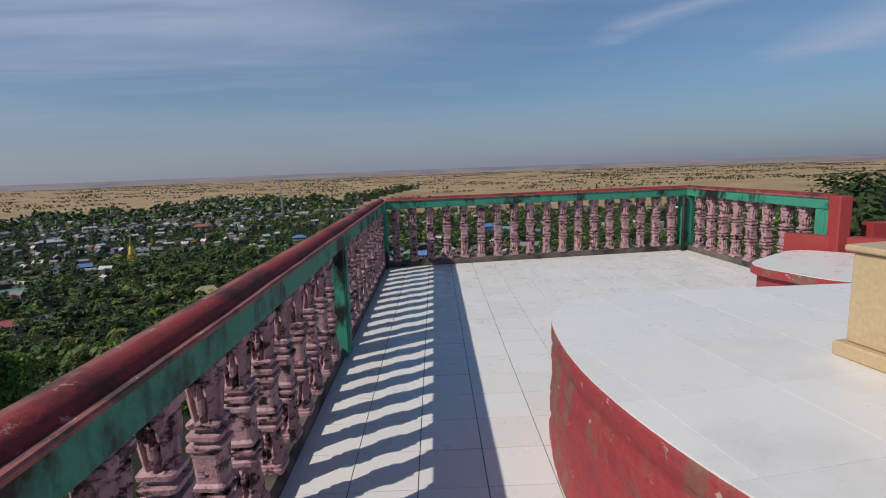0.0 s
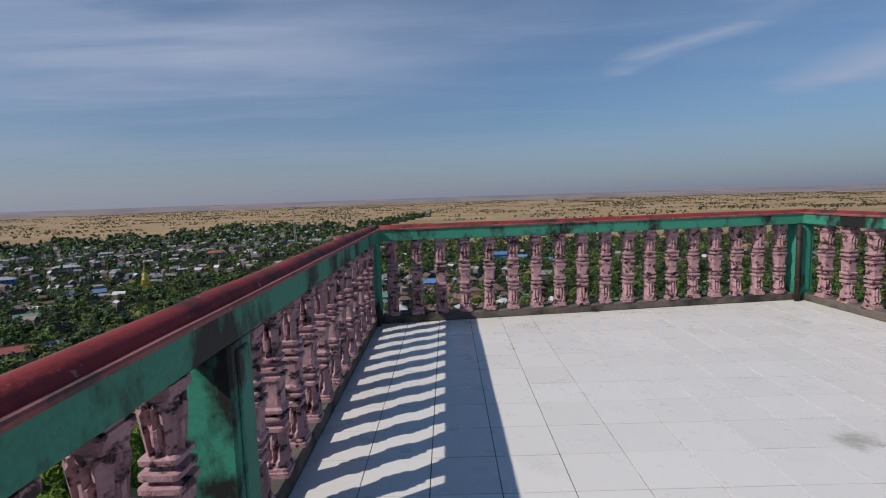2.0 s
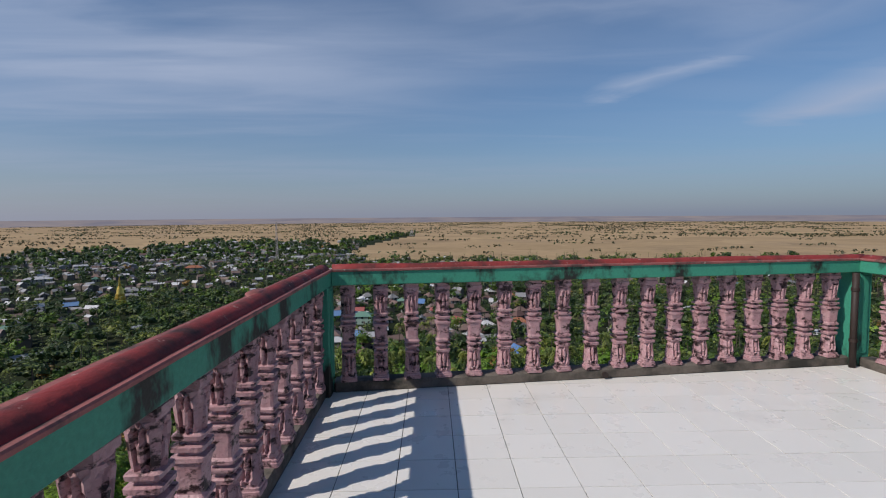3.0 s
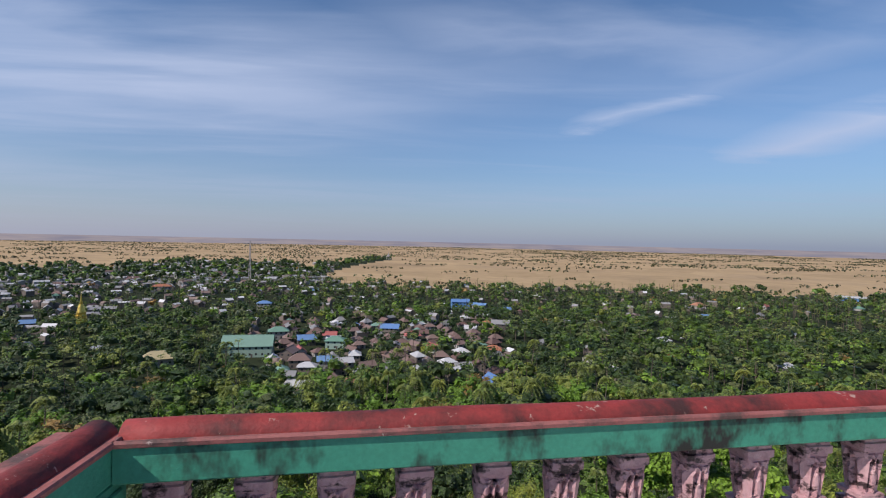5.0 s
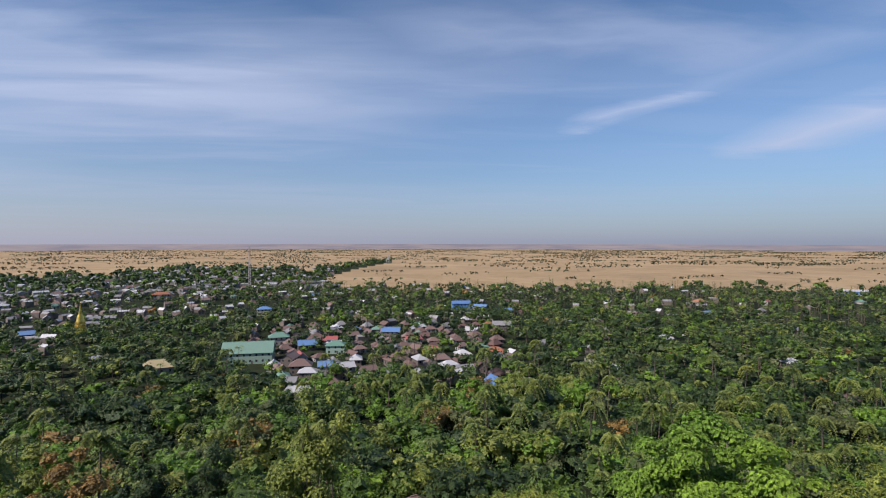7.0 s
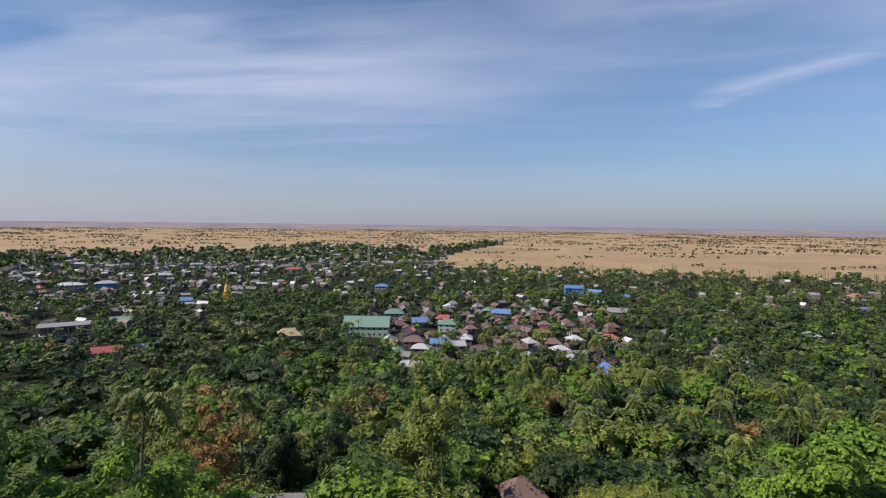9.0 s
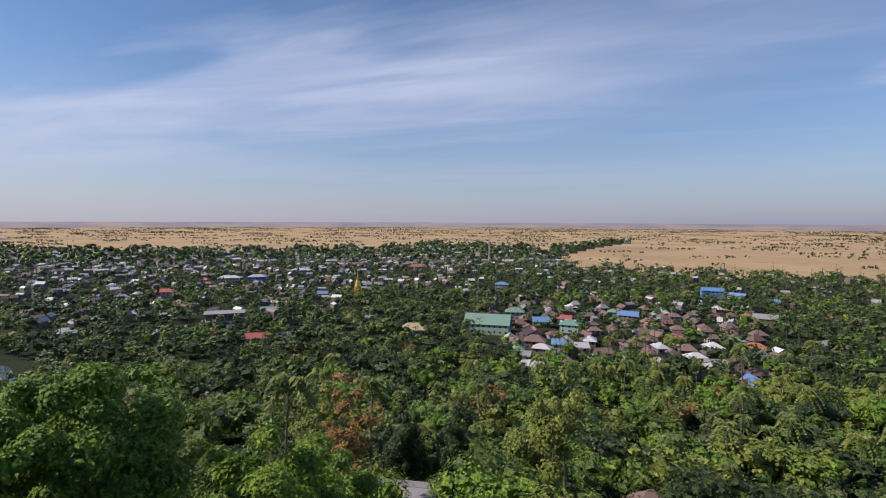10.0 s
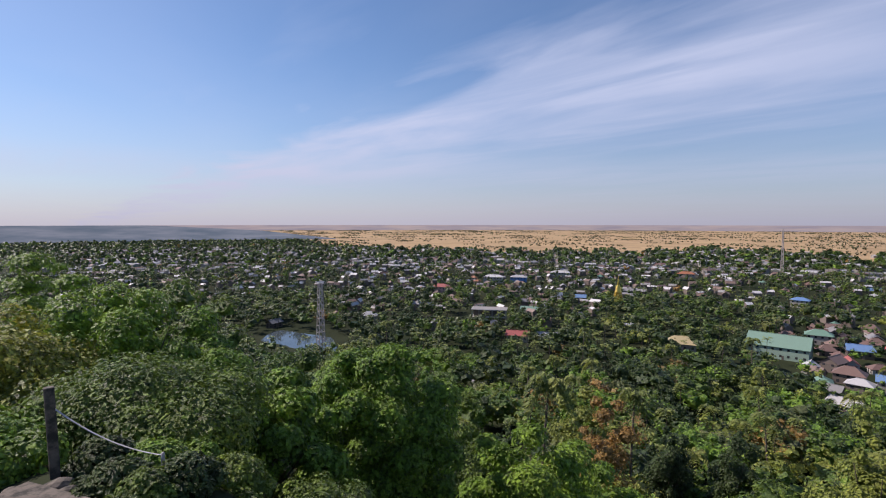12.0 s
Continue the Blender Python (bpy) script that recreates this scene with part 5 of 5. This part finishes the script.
for k, hgt in enumerate((13.0, 15.5, 11.0)):
    rs = np.random.RandomState(60 + k)
    ob = thing("palm", "coconut palm with drooping fronds and a bare trunk", "palm tree", "palms below the hill")
    part("trunk", palm_trunk(rs, hgt), ob)
    q = palm_quads(rs, 21, 11, 4.1)
    q[:, :, 2] += hgt
    part("crown", quads_mesh("crown", q, MAT_PALM), ob)
    PALMS.append((ob, hgt))
spots = [ (-20, 150, 1), (-17, 158, 0), (9, 190, 1), (12, 205, 1), (14, 196, 0), (33, 150, 1), (36, 165, 0), (27, 175, 1), (39, 140, 1), (22, 210, 1), (-24, 118, 0), (-2, 200, 1), (1, 215, 0)]
rng = random.Random(31)
while len(spots) < 105:
    az, d = rng.uniform(-62, 47), math.sqrt(rng.uniform(135 ** 2, 275 ** 2))
    if az < -2 and rng.random() < 0.6:
        continue
    spots.append((az, d, rng.randrange(3)))
done = set()
for az, d, k in spots:
    x, y = spot(az, d)
    m = on_ground(x, y, rng.uniform(0, 360)) @ Matrix.Scale(rng.uniform(0.98, 1.25), 4)
    if k in done:
        copy_thing(PALMS[k][0], m).matrix_basis = m
    else:
        PALMS[k][0].matrix_basis = m
        done.add(k)


# three palms that stand nearer on the slope
for az, d, top in SLOPE_PALMS:
    x, y = spot(az, d)
    m = on_ground(x, y, az * 5) @ Matrix.Diagonal((1.2, 1.2, (top - float(ground_z(x, y))) / 13.0, 1))
    copy_thing(PALMS[0][0], m).matrix_basis = m


def scatter(seed, d0, d1, az0, az1, cell, thin):
    """Jittered spots in a sector of the wooded land, clear of houses and water."""
    rs = np.random.RandomState(seed)
    n = int(np.pi * (d1 ** 2 - d0 ** 2) * (az1 - az0) / 360 / cell)
    az = rs.uniform(az0, az1, n)
    d = np.sqrt(rs.uniform(d0 ** 2, d1 ** 2, n))
    x, y = EYE_X + d * np.sin(np.radians(az)), EYE_Y + d * np.cos(np.radians(az))
    keep = wooded(x, y) & (rs.uniform(size=n) > thin(az, d))
    hs = np.array(HOUSE_SPOTS)
    near_x, near_y = x * (1 + 9.0 / d), y * (1 + 9.0 / d)
    keep &= (np.min([np.hypot(x - a, y - b) - r for a, b, r in hs[44:]], axis=0) > 1.0) if len(hs) > 44 else True
    hs = hs[:44]
    for a, b, r in hs[(np.hypot(hs[:, 0], hs[:, 1]) < d1 + 30) & (np.hypot(hs[:, 0], hs[:, 1]) > d0 - 40)]:
        keep &= ((x - a) ** 2 + (y - b) ** 2 > (r + 1.2) ** 2) & ((near_x - a) ** 2 + (near_y - b) ** 2 > (r * 0.9) ** 2)
    keep &= np.hypot((x + 283) * 0.75, y - 124) > 33
    keep &= np.hypot(x + 238, y - 392) > 9
    return x[keep], y[keep], rs


def woods(name, label, seed, d0, d1, az0, az1, cell, n, leaf, scale, thin, palm_share, frond, weights, lobes, cuts, tall=1.0):
    """Many trees joined into one mesh; each tree takes one of the leaf tones."""
    x, y, rs = scatter(seed, d0, d1, az0, az1, cell, thin)
    z = ground_z(x, y)
    forms = []
    for k in range(6):
        rad, hgt = rs.uniform(3.4, 5.0), rs.uniform(4.8, 7.5)
        solid, q = crown_quads(rs, n, rad, hgt, lobes, leaf, 0.9, 0.75, cuts, 0.72)
        both = np.concatenate([solid, q])
        both[:, :, 2] += rs.uniform(1.0, 2.4)
        forms.append(both)
    palms = []
    for k in range(3):
        q = palm_quads(rs, frond[0], frond[1], 3.8)
        h = rs.uniform(11.5, 15)
        q[:, :, 2] += h
        bole = np.array([[(-0.22, 0, -0.5), (0.22, 0, -0.5), (0.13, 0, h), (-0.13, 0, h)], [(0, -0.22, -0.5), (0, 0.22, -0.5), (0, 0.13, h), (0, -0.13, h)]])
        palms.append((q, bole))
    out, idx = [], []
    tone = np.array([noise.noise(Vector((a * 0.012, b * 0.012, 5.0))) for a, b in zip(x, y)])
    for a, b, c, tn in zip(x, y, z, tone):
        t, s = rs.uniform(0, 2 * np.pi), rs.uniform(0.7, 1.3) * scale
        rot = np.array([[math.cos(t), -math.sin(t), 0], [math.sin(t), math.cos(t), 0], [0, 0, 1]])
        if rs.uniform() < palm_share:
            q, bole = palms[rs.randint(3)]
            size = rs.uniform(0.8, 1.1)
            out += [q @ rot.T * size + (a, b, c), bole @ rot.T * size + (a, b, c)]
            idx += [np.full(len(q), 6), np.full(len(bole), 7)]
        else:
            q = forms[rs.randint(6)]
            out.append(q @ rot.T * (s * rs.uniform(0.8, 1.25), s * rs.uniform(0.8, 1.25), s * tall) + (a, b, c))
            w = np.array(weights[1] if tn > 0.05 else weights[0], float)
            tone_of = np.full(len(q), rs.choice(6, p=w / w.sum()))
            idx.append(tone_of)
    q = np.concatenate(out)
    me = mesh_np(name, q.reshape(-1, 3), np.arange(len(q) * 4).reshape(-1, 4), LEAVES[:6] + [MAT_PALM, MAT_BARK], np.concatenate(idx))
    thing(name, label, "trees", kind="stuff", me=me)


DARK_MIX, LIGHT_MIX = (5, 5, 1.5, 0.9, 0.25, 1.6), (3, 4, 3, 2.0, 0.3, 1)
# mostly the dull dark greens: haze over the far trees put into leaf colour
HAZED_TOWN_MIX = ((9, 3, 0.2, 0.2, 0.1, 1.5), (7, 4, 0.6, 0.5, 0.1, 1.2))
woods("hill_woods", "mixed leafy trees at the foot of the hill", 51, 108, 245, -92, 54, 66, 230, 0.52, 1.5, lambda az, d: 0.0 * d, 0.07, (15, 7), (DARK_MIX, LIGHT_MIX), 9, 1, 0.92)
woods("town_woods", "dark trees and palms between the houses", 52, 245, 500, -92, 52, 54, 44, 0.85, 1.3, lambda az, d: np.where((az > -17) & (az < 4) & (d < 430), 0.66, np.where((az > -17) & (az < 13), 0.42, np.where((az > -62) & (az < -33) & (d > 360), 0.55, 0.12))), 0.18, (11, 3), HAZED_TOWN_MIX, 5, 1, 0.92)
woods("far_woods", "far dark trees and palms of the town", 53, 500, 860, -92, 52, 68, 9, 1.9, 1.1, lambda az, d: np.where((az > -66) & (az < -17), 0.6, 0.24), 0.30, (9, 2), HAZED_TOWN_MIX, 4, 1)
woods("distant_woods", "distant dark woods beyond the town", 54, 860, 2050, -92, 52, 240, 8, 4.2, 1.25, lambda az, d: np.interp(d, [860, 2050], [0.15, 0.4]), 0.0, (4, 2), HAZED_TOWN_MIX, 2, 1)


def field_groves():
    """Scattered groves and hedgerows on the open fields."""
    rs = np.random.RandomState(71)
    out, idx = [], []
    n = 0
    while n < 1000:
        az, d = rs.uniform(-92, 54), rs.uniform(780, 4700)
        x, y = EYE_X + d * math.sin(radians(az)), EYE_Y + d * math.cos(radians(az))
        if wooded(x, y) or (d < 1700 and rs.uniform() < 0.55):
            continue
        n += 1
        long, wide = rs.uniform(5, 24) * (1 + d / 700), rs.uniform(1.5, 6)
        k = max(3, int(long / 4.2))
        t = rs.normal(0.08, 0.16)
        mat = rs.choice([0, 1, 6], p=[0.15, 0.0, 0.85])
        for _ in range(k):
            u, w = rs.uniform(-long, long), rs.normal(0, wide)
            solid, q = crown_quads(rs, 4, rs.uniform(3, 6), rs.uniform(3, 7), 3, 4.2, 0.9, 0.9, 0)
            q += (x + u * math.cos(t) - w * math.sin(t), y + u * math.sin(t) + w * math.cos(t), PLAIN)
            out.append(q)
            idx.append(np.full(len(q), mat))
    q = np.concatenate(out)
    me = mesh_np("field_groves", q.reshape(-1, 3), np.arange(len(q) * 4).reshape(-1, 4), LEAVES, np.concatenate(idx))
    thing("field_groves", "scattered groves and hedgerows on the dry fields", "trees", kind="stuff", me=me)


field_groves()

# ---- small things on the shoulder of the hill ----
px, py = spot(-88, 16.8)
pg = float(ground_z(px, py))
thing("concrete_post", "square grey concrete post beside the trees", "post", me=box_mesh("concrete_post", (-0.11, 0.11, -0.11, 0.11, -0.3, 2.15), MAT_KERB, 0.015), at=pose(px, py, pg, 1.5, -1))
qx, qy = spot(-80.0, 15.0)
qg = float(ground_z(qx, qy))
thing("thin_post", "thin grey steel post holding a cable", "post", me=lathe("thin_post", [(0.045, -0.3), (0.045, 0.62), (0.02, 0.65)], 8, MAT_STEEL), at=pose(qx, qy, qg))
a, b = Vector((px, py, pg + 1.65)), Vector((qx, qy, qg + 0.58))
pts = [a.lerp(b, s) - Vector((0, 0, 0.22 * 4 * s * (1 - s))) for s in np.linspace(0, 1, 16)]
v, f = tube([tuple(p) for p in pts], np.full(16, 0.024), 6)
thing("cable", "pale cable sagging between two posts", "cable", me=mesh_np("cable", v, f, [ROOFS["white"]], smooth=True))


def rock_mesh(seed, size):
    bm = bmesh.new()
    bmesh.ops.create_icosphere(bm, subdivisions=2, radius=size)
    for vert in bm.verts:
        vert.co *= 1 + 0.35 * noise.noise(vert.co * 2.2 / size * 0.5 + Vector((seed, 0, 0)))
        vert.co.z *= 0.55
    return bm_mesh("stone", bm, MAT_KERB)


rng = random.Random(8)
for k in range(14):
    az, d = rng.uniform(-93, -84), rng.uniform(14.2, 16.2)
    x, y = spot(az, d)
    thing("stone", "grey weathered field stone lying on the slope", "stone", "loose stones by the post", me=rock_mesh(k, rng.uniform(0.16, 0.34)), at=pose(x, y, float(ground_z(x, y)) + 0.04, 0, 0, rng.uniform(0, 360)))
sx, sy = spot(-89.6, 14.2)
thing("paving_slab", "mossy grey concrete slab edge on the slope", "slab", me=box_mesh("paving_slab", (-1.6, 1.6, -0.9, 0.9, -0.4, 0.10), MAT_KERB, 0.03), at=pose(sx, sy, float(ground_z(sx, sy)), 0, 0, 30))

# ---- floor and platform tiles ----
tiles_on(terrace, [(0.015, LEFT_END), (0.015, -0.035), (4.80, 0.54), (4.97, -2.3), (5.12, LEFT_END)], 0.0, (0.0, -0.23), 0, 0.325, 0.005, ((0, 16), (-33, 3)), lambda x, y: y < -5.6 or x > 4.9)
tiles_on(platform, shrink(plat_outline, -0.006), PLAT_Z, (1.24, -4.62), PLAT_TURN, 0.46, 0.001, ((-1, 8), (-9, 1)))
